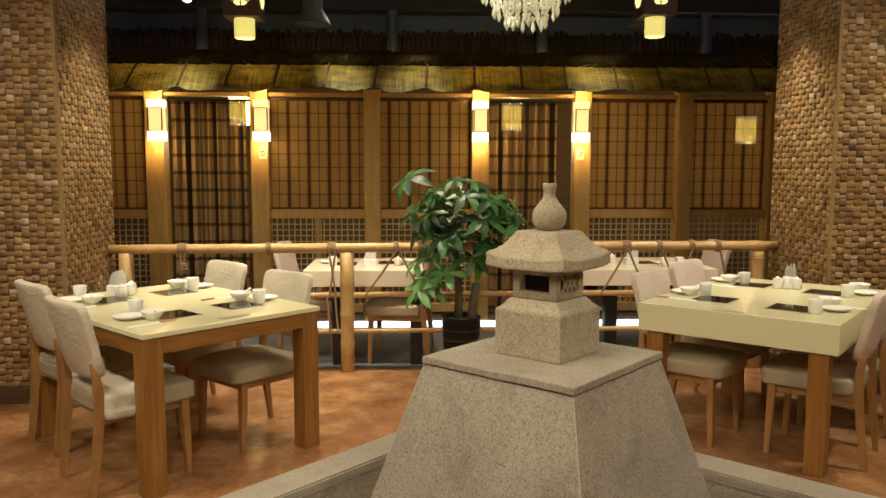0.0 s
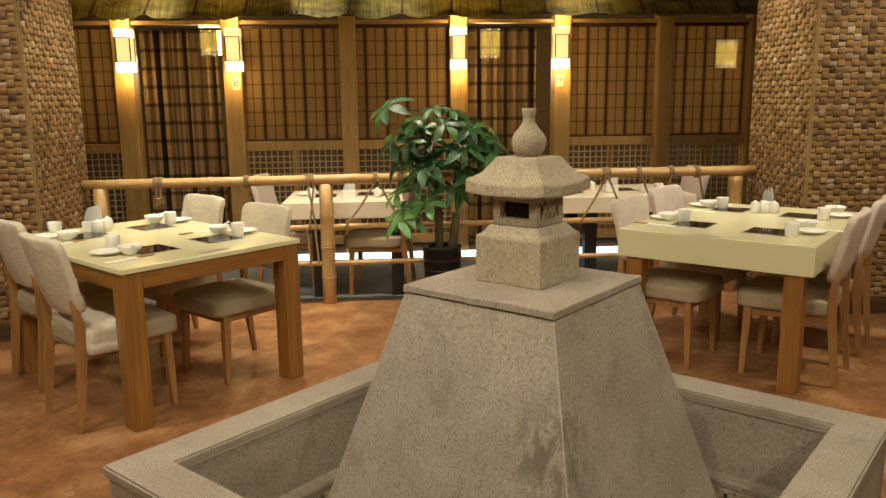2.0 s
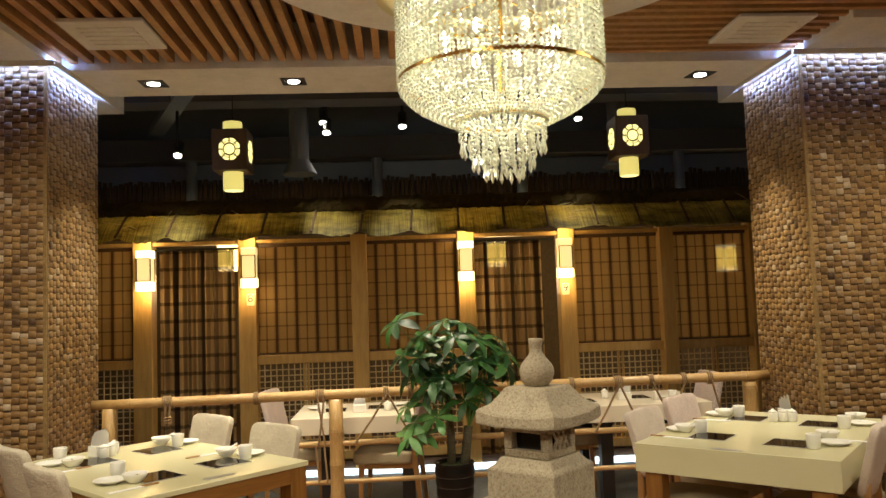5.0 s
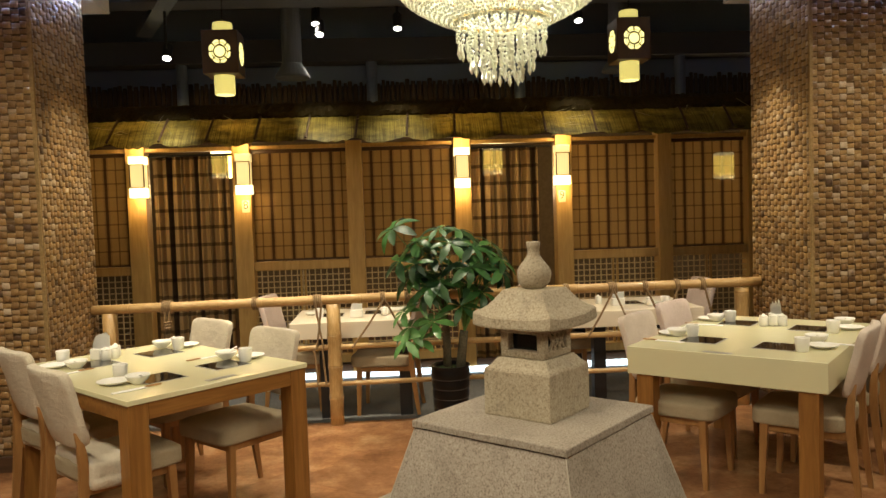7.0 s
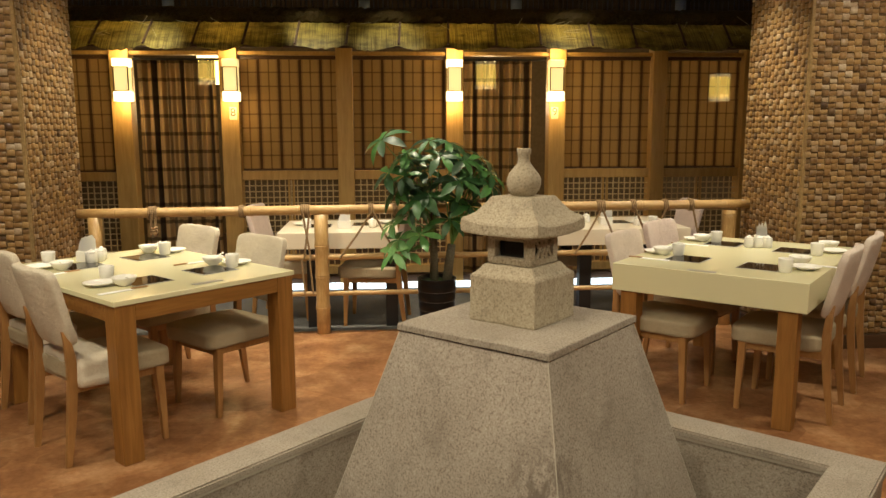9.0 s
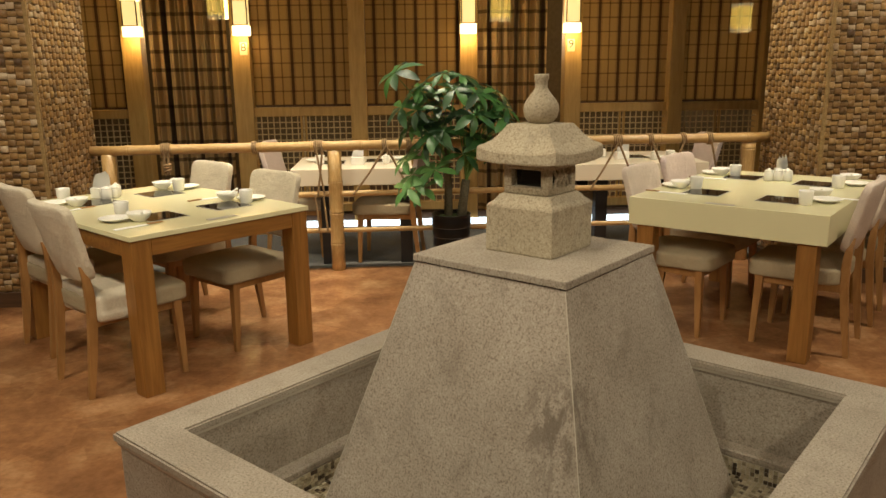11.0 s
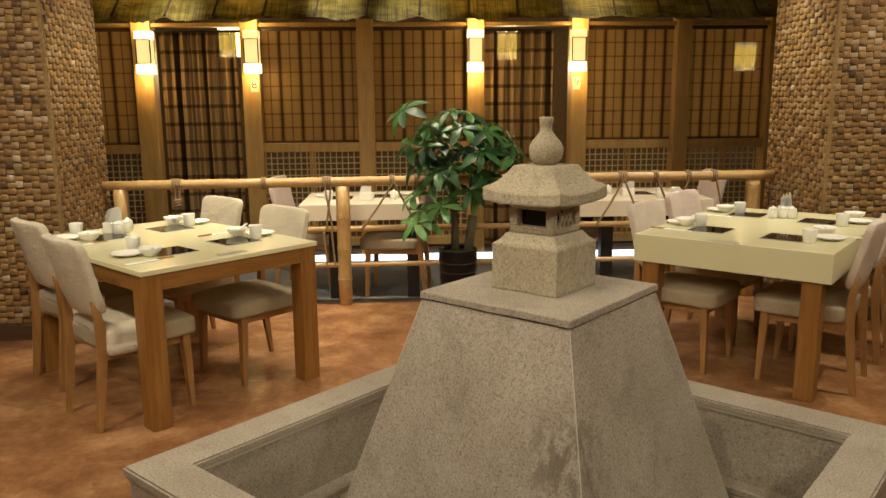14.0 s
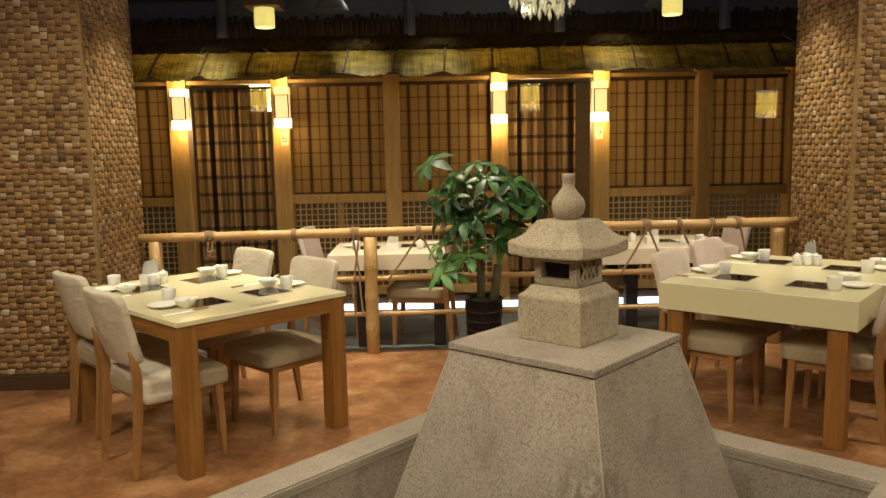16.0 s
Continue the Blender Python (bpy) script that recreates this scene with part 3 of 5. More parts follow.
def stone_lantern():
    s = thing("stone_lantern", "weathered carved granite garden lantern on the plinth", "lantern", pose(0.006, 0.012, 0.988, 0, 0, 47.2))
    g = loft([square(0.149 * S2, 0, 8), square(0.151 * S2, 0.006, 8), square(0.150 * S2, 0.126, 8), square(0.146 * S2, 0.131, 8), square(0.130 * S2, 0.140, 8), square(0.114 * S2, 0.156, 8), square(0.110 * S2, 0.160, 8)])
    part("base", wobble(wobble(g, 0.0018, 20, 1), 0.0010, 70, 9), M_STONE_OLD, s)
    # fire box: four posts, sill and lintel round the openings
    h = 0.101 * S2
    g = box(-h, h, -h, h, 0.1605, 0.181, 0.004, 2)
    box(-h, h, -h, h, 0.228, 0.250, 0.004, 2, bm=g)
    for sx in (-1, 1):
        for sy in (-1, 1):
            box(min(sx * h, sx * (h - 0.024)), max(sx * h, sx * (h - 0.024)), min(sy * h, sy * (h - 0.024)), max(sy * h, sy * (h - 0.024)), 0.180, 0.229, 0.002, bm=g)
    part("fire_box", wobble(g, 0.0012, 20, 2), M_STONE_OLD, s)
    # a black block stands in for the shade inside the fire box
    part("inside_shade_fill", box(-h + 0.026, h - 0.026, -h + 0.026, h - 0.026, 0.181, 0.228), M_RECESS_FILL, s)
    # pierced tracery on two sides
    for turn in (0, 180):
        for low, high in ((0.179, 0.230), (0.230, 0.179)):
            for k in (-1, 0, 1):
                bar = tube([(k * 0.022 - 0.016, -h + 0.004, low), (k * 0.022 + 0.016, -h + 0.004, high)], 0.0050, 6)
                part("tracery_bar", bar, M_STONE_OLD, s, at=Matrix.Rotation(radians(turn), 4, "Z"))
    # roof: thick eaves with lifted corners, concave slopes up to a flat square top
    n = 14
    e = 0.178 * S2
    g = loft([square(0.104 * S2, 0.250, n), square(e * 0.95, 0.245, n, 0.006), square(e * 0.99, 0.247, n, 0.008), square(e, 0.252, n, 0.010), square(e * 0.99, 0.274, n, 0.013), square(e * 0.955, 0.280, n, 0.012), square(e * 0.86, 0.290, n, 0.008), square(e * 0.76, 0.302, n, 0.004), square(e * 0.67, 0.317, n, 0.002), square(e * 0.58, 0.335, n), square(e * 0.525, 0.345, n), square(e * 0.50, 0.348, n), square(e * 0.47, 0.3485, n)])
    part("roof", wobble(wobble(g, 0.0014, 20, 3), 0.0010, 80, 6), M_STONE_OLD, s)
    prof = [(0.026, 0.3487), (0.034, 0.351), (0.044, 0.365), (0.0485, 0.383), (0.0475, 0.396), (0.041, 0.410), (0.029, 0.424), (0.0195, 0.437), (0.0165, 0.446), (0.0165, 0.460), (0.0195, 0.466), (0.0200, 0.477), (0.0185, 0.4795)]
    part("finial", wobble(wobble(lathe(prof, 28), 0.0014, 25, 4), 0.0008, 90, 7), M_STONE_OLD, s, smooth=True)


column("column_west", -2.59 - COL, -2.59, 2.85, 3.70, "square column clad in brown woven-pattern stone pieces")
column("column_east", 2.41, 2.41 + COL, 2.85, 3.70, "square column clad in brown woven-pattern stone pieces")
# the plaster lips are added to screen the strips from the camera
for sx, (a, b) in ((-1, (-2.59 - COL, -2.59)), (1, (2.41, 2.41 + COL))):
    strip = thing("led_strip", "cold white light strip round the column head", "light strip")
    xin = b if sx < 0 else a
    part("front_strip", box(a - 0.07, b + 0.07, 2.767, 2.772, SOFFIT_Z - 0.024, SOFFIT_Z - 0.004), M_LED, strip)
    part("front_lip", box(a - 0.09, b + 0.09, 2.755, 2.765, SOFFIT_Z - 0.032, SOFFIT_Z + 0.002), M_PLASTER, strip, "white plaster lip hiding the strip")
    side = [xin - sx * d for d in (0.083, 0.088, 0.090, 0.100)]
    part("side_strip", box(min(side[:2]), max(side[:2]), 2.775, 3.72, SOFFIT_Z - 0.024, SOFFIT_Z - 0.004), M_LED, strip)
    part("side_lip", box(min(side[2:]), max(side[2:]), 2.766, 3.70, SOFFIT_Z - 0.032, SOFFIT_Z + 0.002), M_PLASTER, strip, "white plaster lip hiding the strip")
basin()
plinth()
stone_lantern()


# ---- the booth front ----
FY = 5.30
POSTS = [(-2.851, -2.677), (-1.876, -1.711), (-0.814, -0.663), (0.212, 0.375), (1.194, 1.355), (2.200, 2.339), (3.10, 3.25), (-3.95, -3.79)]


def sheet(x0, x1, z0, z1, depth, n_x=40, n_z=12, thick=0.004):
    """A hanging cloth with folds; depth(u, v) gives how far it stands off."""
    bm = bmesh.new()
    uv = bm.loops.layers.uv.new("UVMap")
    grid = [[bm.verts.new((x0 + (x1 - x0) * i / n_x, depth(i / n_x, j / n_z), z0 + (z1 - z0) * j / n_z)) for i in range(n_x + 1)] for j in range(n_z + 1)]
    for j in range(n_z):
        for i in range(n_x):
            f = bm.faces.new((grid[j][i], grid[j][i + 1], grid[j + 1][i + 1], grid[j + 1][i]))
            for loop in f.loops:
                loop[uv].uv = (loop.vert.co.x, loop.vert.co.z)
    bmesh.ops.solidify(bm, geom=bm.faces[:], thickness=thick)
    return bm


def booth_front():
    for n, (a, b) in enumerate(POSTS):
        p = box(a, b, FY - 0.08, FY + 0.08, 0, 2.36, 0.006, 2)
        tagged(part("post", p, M_POST_WOOD), "pale pine post of the booth front", "post", "posts of the booth front", "structure")
    tagged(part("header_beam", box(-3.9, 3.4, FY - 0.05, FY + 0.05, 2.20, 2.235, 0.004), M_POST_WOOD), "pale pine header beam over the booths", "beam", kind="structure")
    bays = [(-3.79, -2.851, 0), (-1.711, -0.814, 1), (-0.663, 0.212, 2), (1.355, 2.200, 3), (2.339, 3.10, 4)]
    for a, b, n in bays:
        tagged(part("sill_rail", box(a, b, FY - 0.05, FY + 0.05, 1.05, 1.135, 0.005), M_POST_WOOD), "pale pine rail under the blind", "rail", kind="structure")
        tagged(part("foot_rail", box(a, b, FY - 0.05, FY + 0.05, 0.14, 0.22, 0.005), M_POST_WOOD), "pale pine bottom rail", "rail", kind="structure")
        blind = thing("roman_blind", "tan cloth blind with dark brown plaid lines", "blind", group="blinds of the booth front")
        low = 1.145 if n != 1 else 1.15
        part("cloth", sheet(a + 0.005, b - 0.005, low, 2.2, lambda u, v, n=n: FY + 0.015 + 0.004 * math.sin(9 * u + n) + 0.003 * math.sin(50 * v)), M_BLIND, blind)
        part("head_rail", box(a + 0.005, b - 0.005, FY + 0.0, FY + 0.03, 2.165, 2.199), M_SKIRT, blind)
        part("bottom_bar", box(a + 0.008, b - 0.008, FY + 0.008, FY + 0.026, low - 0.012, low + 0.004, 0.003), M_SKIRT, blind)
        lat = thing("lattice_panel", "pale woven cane lattice panel below the rail", "lattice", group="lattice panels")
        k = int((b - a) / 0.056)
        for i in range(1, k):
            x = a + (b - a) * i / k
            part("strip", box(x - 0.005, x + 0.005, FY - 0.006, FY + 0.004, 0.22, 1.05), M_LATTICE, lat)
        for j in range(1, 15):
            z = 0.22 + 0.83 * j / 15
            part("strip", box(a, b, FY - 0.012, FY - 0.0065, z - 0.005, z + 0.005), M_LATTICE, lat)
        mid = a + (b - a) * 0.5
        part("mullion", box(mid - 0.03, mid - 0.012, FY - 0.02, FY + 0.02, 0.22, 1.05, 0.003), M_POST_WOOD, lat)
        part("mullion", box(mid + 0.012, mid + 0.03, FY - 0.02, FY + 0.02, 0.22, 1.05, 0.003), M_POST_WOOD, lat)
    for a, b, gap in ((-2.640, -1.930, 9), (0.392, 1.045, 7)):
        cur = thing("door_curtain", "dark brown plaid curtain hanging in the booth doorway", "curtain", group="door curtains")
        part("cloth", sheet(a, b, 0.12, 2.155, lambda u, v, gap=gap: FY + 0.02 + (0.042 * math.sin(gap * 2 * math.pi * u + 0.6 * math.sin(3 * v)) + 0.02 * math.sin(gap * 3.7 * math.pi * u + 2)) * (0.7 + 0.3 * v), 130, 10), M_CURTAIN, cur, smooth=True)
        part("curtain_rod", tube([(a - 0.03, FY + 0.02, 2.165), (b + 0.12, FY + 0.02, 2.165)], 0.012, 8), M_BLACK, cur)


def wall_lamp(x, turn=0, dim=False):
    w = thing("wall_lamp", "glowing paper box lamp with dark frame on the post", "wall lamp", pose(x, FY - 0.08, 1.778, 0, 0, turn), "wall lamps on the posts")
    d, wide = 0.12, 0.0 if dim else 0.004
    part("back_plate", box(-0.05, 0.05, -0.012, 0.0, 0.03, 0.37), M_SKIRT, w)
    part("lower_shade", box(-0.072, 0.072, -d - 0.010, -0.013, 0.0, 0.085, 0.004), M_GLOW_BRIGHT, w)
    shade = part("middle_shade", box(-0.062, 0.062, -d, -0.013, 0.090, 0.30, 0.003), M_GLOW_PAPER, w)
    part("upper_shade", box(-0.068 - wide, 0.068 + wide, -d - 0.004, -0.013, 0.304, 0.375, 0.004), M_GLOW_PAPER if dim else M_GLOW_BRIGHT, w)
    for sx in (-0.062, 0.062):
        part("frame_bar", box(sx - 0.005, sx + 0.005, -d - 0.006, -d + 0.004, 0.088, 0.304), M_SKIRT, shade)
    for z in (0.088, 0.298):
        part("frame_bar", box(-0.067, 0.067, -d - 0.006, -d + 0.004, z, z + 0.007), M_SKIRT, shade)


def number_sign(x, text):
    s = thing("table_sign", f"small pale plate with the black number {text} on the post", "sign", pose(x, FY - 0.082, 1.672))
    part("plate", box(-0.035, 0.035, -0.006, 0.0, -0.062, 0.052, 0.003), M_PLATE_SIGN, s)
    cu = bpy.data.curves.new("digit", "FONT")
    cu.body, cu.size, cu.extrude, cu.align_x, cu.align_y = text, 0.105, 0.0008, "CENTER", "CENTER"
    cu.materials.append(M_INK)
    ob = new("digit", cu)
    ob.parent = s
    ob.matrix_basis = pose(0, -0.0075, 0.004, 90, 0, 0)


def awning():
    a = thing("reed_awning", "long sagging woven reed mat awning over the booths", "awning", kind="structure")
    bm = bmesh.new()
    rng = random.Random(5)
    n, rows = 220, 14
    xs = [-3.9 + 7.4 * i / n for i in range(n + 1)]
    sags = [rng.uniform(0.020, 0.055) for _ in range(20)]
    grid = []
    for j in range(rows + 1):
        v = j / rows
        line = []
        for x in xs:
            k = (x + 3.7) / 0.43
            hang = abs(math.sin(k * math.pi)) ** 0.8
            sag = sags[int(k + 1) % 20] * hang * (1 - v) ** 1.3
            fray = rng.uniform(-0.010, 0.006) if j == 0 else rng.uniform(-0.002, 0.002)
            line.append(bm.verts.new((x, 4.78 + 0.27 * v - 0.02 * hang * (1 - v), 2.245 - sag + fray + 0.23 * v + 0.015 * math.sin(math.pi * v))))
        grid.append(line)
    for j in range(rows):
        for i in range(n):
            bm.faces.new((grid[j][i], grid[j][i + 1], grid[j + 1][i + 1], grid[j + 1][i]))
    bmesh.ops.solidify(bm, geom=bm.faces[:], thickness=0.008)
    part("reed_mat", bm, M_MAT, a)
    for k in range(18):
        x = -3.7 + 0.43 * k + rng.uniform(-0.03, 0.03)
        part("rafter", tube([(x, 4.762, 2.250), (x + 0.01, 4.89, 2.365), (x + 0.02, 5.02, 2.475)], 0.011, 6), M_SKIRT, a)
    part("eave_pole", tube([(-3.9, 4.82, 2.235), (3.5, 4.82, 2.235)], 0.014, 8), M_SKIRT, a)
    for k in range(40):
        x = rng.uniform(-3.6, 3.3)
        z = rng.uniform(0.2, 0.9)
        p = Vector((x, 4.755 + 0.27 * z, 2.262 + 0.23 * z))
        part("loose_reed", tube([p, p + Vector((rng.uniform(-0.16, 0.16), -0.03, rng.uniform(-0.03, 0.07)))], 0.0022, 4), M_REED, a)
    roll = bmesh.new()
    prof = [(5.04, 2.455), (5.01, 2.475), (5.00, 2.51), (5.02, 2.555), (5.08, 2.59), (5.30, 2.63), (5.55, 2.64)]
    lines = [[roll.verts.new((x, y + rng.uniform(-0.010, 0.010), z + rng.uniform(-0.012, 0.012))) for x in xs] for y, z in prof]
    for p, q in zip(lines, lines[1:]):
        for i in range(n):
            roll.faces.new((p[i], p[i + 1], q[i + 1], q[i]))
    bmesh.ops.solidify(roll, geom=roll.faces[:], thickness=0.02)
    part("thatch_roll", roll, M_THATCH, a, "dark dry thatch along the top")
    fringe = thing("reed_fringe", "dark hanging reed fringe above the awning", "fringe", kind="structure")
    x = -3.9
    while x < 3.38:
        w = rng.uniform(0.030, 0.046)
        part("reed_bundle", box(x, x + w, 5.74 + rng.uniform(0, 0.02), 5.775, 2.60, 2.90 + rng.uniform(-0.03, 0.02), 0.004), M_FRINGE, fringe)
        x += w + rng.uniform(0.008, 0.022)
    part("fringe_board", box(-3.9, 3.4, 5.78, 5.80, 2.58, 2.86), M_DARK, fringe)


booth_front()
LAMPS = [(-2.712, False), (-1.755, True), (0.282, False), (1.238, True)]
for x, dim in LAMPS:
    wall_lamp(x, 0, dim)
number_sign(-1.762, "8")
number_sign(1.248, "9")
awning()
for x, dim in LAMPS:
    for z in (1.735, 2.22):
        lamp("wall_lamp_light", "POINT", (x, FY - 0.20, z), 4.0, (1.0, 0.66, 0.26), 0.05)
# glow inside the booths, from their own pendant lamps
for x, z in ((-2.33, 2.03), (0.81, 1.98), (3.60, 1.84)):
    pend = thing("booth_pendant", "glowing pendant lamp inside the booth", "pendant lamp", pose(x, 6.9, z), "booth pendants")
    part("shade", lathe([(0.115, 0.05), (0.115, 0.26), (0.105, 0.265)], 20), M_GLOW_PEND, pend)
    part("lower_band", lathe([(0.12, 0.0), (0.12, 0.04)], 20), M_GLOW_BRIGHT, pend)
    part("upper_band", lathe([(0.12, 0.27), (0.12, 0.31)], 20), M_GLOW_BRIGHT, pend)
    part("cord", tube([(0, 0, 0.0), (0, 0, 3.755 - z)], 0.004, 5), M_BLACK, pend)
    lamp("booth_pendant_lamp", "POINT", (x, 6.75, z - 0.12), 36, (1.0, 0.70, 0.34), 0.12)
tagged(part("floor_strip", box(-3.9, 3.4, 5.20, 5.235, 0.0, 0.055), M_FLOOR_LED), "cold white light strip along the booth step", "light strip", kind="structure")
tagged(part("booth_floor", box(-3.9, 3.4, 5.24, 8.5, 0.0, 0.12), M_SKIRT), "raised dark timber booth floor", "floor", kind="structure")


# ---- bamboo fence ----
def bamboo(a, b, radius, step, seed, up=False):
    rng = random.Random(seed)
    a, b = Vector(a), Vector(b)
    length = (b - a).length
    pts, radii, s = [], [], 0.0
    bow = Vector((0, rng.uniform(-0.004, 0.004), rng.uniform(-0.006, 0.006)))

    def put(t, r):
        pts.append(a + (b - a) * (t / length) + bow * math.sin(math.pi * t / length))
        radii.append(r)
    put(0, radius)
    s = step * rng.uniform(0.4, 0.9)
    while s < length - 0.03:
        for d, k in ((-0.03, 1.0), (-0.010, 1.08), (-0.003, 1.10), (0.0, 0.98), (0.003, 1.07), (0.012, 1.03), (0.04, 0.99)):
            put(s + d, radius * k)
        s += step * rng.uniform(0.8, 1.15)
    put(length, radius)
    return tube(pts, radii, 14)


def coil(centre, axis, radius, turns, rope=0.007, pitch=0.0135):
    c, ax = Vector(centre), Vector(axis).normalized()
    u = ax.orthogonal().normalized()
    w = ax.cross(u)
    n = 12 * turns
    return tube([c + ax * (pitch * turns * (i / n - 0.5)) + (u * math.cos(2 * math.pi * i / 12) + w * math.sin(2 * math.pi * i / 12)) * radius for i in range(n + 1)], rope, 5)


FE = 3.58


def fence():
    f = thing("bamboo_fence", "low bamboo pole fence lashed with jute rope", "fence")
    rail = part("top_rail", bamboo((-2.585, FE, 0.925), (2.405, FE, 0.945), 0.036, 0.34, 1), M_BAMBOO, f, smooth=True)
    part("middle_rail", bamboo((-2.585, FE, 0.57), (2.405, FE, 0.585), 0.022, 0.30, 2), M_BAMBOO, f, smooth=True)
    part("lower_rail", bamboo((-2.585, FE, 0.30), (2.405, FE, 0.315), 0.018, 0.27, 3), M_BAMBOO, f, smooth=True)
    for n, (x, r) in enumerate(((-2.47, 0.05), (-0.852, 0.052), (0.75, 0.05), (2.26, 0.05))):
        part("fence_post", bamboo((x, FE + 0.004, 0), (x, FE + 0.004, 0.90), r, 0.24, 10 + n), M_BAMBOO_UP, f, smooth=True)
    for n, x in enumerate((-2.05, -1.42, -0.96, -0.48, -0.30, 0.55, 0.9, 1.25, 1.5, 1.75, 1.95)):
        z = 0.925 + 0.02 * (x + 2.585) / 4.99
        part("rope_lashing", coil((x, FE, z), (1, 0, 0), 0.043, 5 if n in (0, 2, 7) else 3), M_ROPE, rail, smooth=True)
    for a, b in ((-0.98, -0.93), (-0.93, -0.98), (-0.47, -0.72), (-0.47, -0.28), (0.9, 0.75), (1.25, 1.05), (1.25, 1.42), (1.5, 1.68), (1.75, 1.6), (1.95, 2.05)):
        part("rope", tube([(a, FE - 0.045, 0.93), ((a + b) / 2, FE - 0.035, 0.74), (b, FE - 0.03, 0.575)], 0.008, 6), M_ROPE, f)
    for x in (-1.0, -0.94):
        part("rope", tube([(x, FE - 0.03, 0.575), (x + 0.02, FE - 0.028, 0.31)], 0.008, 6), M_ROPE, f)
    for x in (-2.06, -2.03):
        part("rope", tube([(x, FE - 0.04, 0.90), (x - 0.01, FE - 0.035, 0.76)], 0.010, 6), M_ROPE, f)
    part("rope_knot", coil((-2.045, FE - 0.035, 0.80), (0, 0, 1), 0.022, 3, 0.009, 0.018), M_ROPE, f)


fence()


# ---- chairs ----
def cushion(w, d, h, puff, seed, n=10):
    """A padded block with rounded edges, its base at z = 0."""
    bm = bmesh.new()
    bmesh.ops.create_cube(bm, size=1)
    bmesh.ops.subdivide_edges(bm, edges=bm.edges[:], cuts=n - 1, use_grid_fill=True)
    for v in bm.verts:
        x, y, z = v.co * 2
        k = 9.0
        r = (abs(x) ** k + abs(y) ** k + abs(z) ** k) ** (1 / k)
        m = max(abs(x), abs(y), abs(z))
        x, y, z = (c * m / r if r else 0 for c in (x, y, z))
        dome = (1 - x * x) * (1 - y * y)
        v.co = (x * w / 2, y * d / 2, (z * 0.5 + 0.5) * h + (puff * dome if z > 0.5 else 0))
        v.co += noise.noise_vector(v.co * 14 + Vector((seed, 0, 0))) * 0.004
    return bm


def leg(top, foot, a, b):
    """A tapered square leg."""
    t, f = Vector(top), Vector(foot)
    ring = lambda c, s: [(c.x - s, c.y - s, c.z), (c.x + s, c.y - s, c.z), (c.x + s, c.y + s, c.z), (c.x - s, c.y + s, c.z)]
    g = loft([ring(f, b), ring(f + (t - f) * 0.5, (a + b) / 2), ring(t, a)])
    bmesh.ops.bevel(g, geom=[e for e in g.edges if abs(e.verts[0].co.z - e.verts[1].co.z) > 0.05], offset=0.004, segments=2, affect="EDGES")
    return g


def dining_chair(label, cover, seat, group, seed, draped=False):
    c = thing("dining_chair", label, "chair", group=group)
    for sx in (-1, 1):
        part("front_leg", leg((sx * 0.190, 0.200, 0.39), (sx * 0.195, 0.215, 0), 0.021, 0.0135), M_LEG_WOOD, c)
        bend = ((0.178, -0.250, 0.0, 0.0135), (0.182, -0.226, 0.20, 0.018), (0.184, -0.208, 0.38, 0.021), (0.184, -0.206, 0.46, 0.021), (0.182, -0.208, 0.52, 0.0195), (0.177, -0.213, 0.575, 0.016), (0.168, -0.222, 0.63, 0.012))
        g = loft([[(sx * x + dx, y + dy, z) for dx, dy in ((-0.8 * s, -s), (0.8 * s, -s), (0.8 * s, s), (-0.8 * s, s))] for x, y, z, s in bend])
        bmesh.ops.bevel(g, geom=[e for e in g.edges if abs(e.verts[0].co.z - e.verts[1].co.z) > 0.03], offset=0.004, segments=2, affect="EDGES")
        part("rear_leg", g, M_LEG_WOOD, c)
        part("side_rail", box(sx * 0.180 - 0.010, sx * 0.180 + 0.010, -0.19, 0.185, 0.340, 0.385, 0.003), M_LEG_WOOD, c)
    part("front_rail", box(-0.165, 0.165, 0.185, 0.205, 0.335, 0.385, 0.003), M_LEG_WOOD, c)
    part("seat", moved(cushion(0.445, 0.47, 0.095, 0.018, seed), pose(0, 0.035, 0.375)), seat, c, "padded fabric seat", True)
    if draped:
        g = cushion(0.462, 0.21, 0.135, 0.012, seed + 6, 14)
        for v in g.verts:
            v.co += noise.noise_vector(v.co * 9 + Vector((seed, 3, 1))) * 0.009
            if v.co.z < 0.05:
                v.co.x *= 1.04
        part("slipcover", moved(g, pose(0, -0.088, 0.358)), cover, c, "crumpled cream slipcover over the seat back", True)
    b = moved(cushion(0.395, 0.372, 0.046, 0.006, seed + 3, 14), pose(0, -0.204, 0.738, 104))
    # the cover bows round the sitter's back
    for v in b.verts:
        v.co.y -= 0.025 * (1 - (v.co.x / 0.19) ** 2)
        v.co.x *= 0.97 + 0.10 * (v.co.z - 0.54) / 0.36
    part("backrest", b, cover, c, "quilted textile backrest cover", True)
    return c


CREAM = "oak dining chair with cream boucle backrest cover at the oak table"
first = dining_chair(CREAM, M_COVER, M_SEAT, "chairs round the timber table", 1, True)
first["label"] = "oak dining chair with crumpled cream slipcover at the oak table"
first.matrix_basis = pose(-1.78, 1.628, 0, 0, 0, -46)
copy_thing(first, pose(-2.195, 2.185, 0, 0, 0, -45))
plain = dining_chair(CREAM, M_COVER, M_SEAT, "chairs round the timber table", 3)
plain.matrix_basis = pose(-1.275, 2.185, 0, 0, 0, 137)
copy_thing(plain, pose(-1.755, 2.70, 0, 0, 0, 136))
pale = dining_chair("oak dining chair with pinkish cream backrest cover at the cream table", M_PALE, M_SEAT, "chairs round the cream table", 5)
pale.matrix_basis = pose(1.236, 2.175, 0, 0, 0, -133)
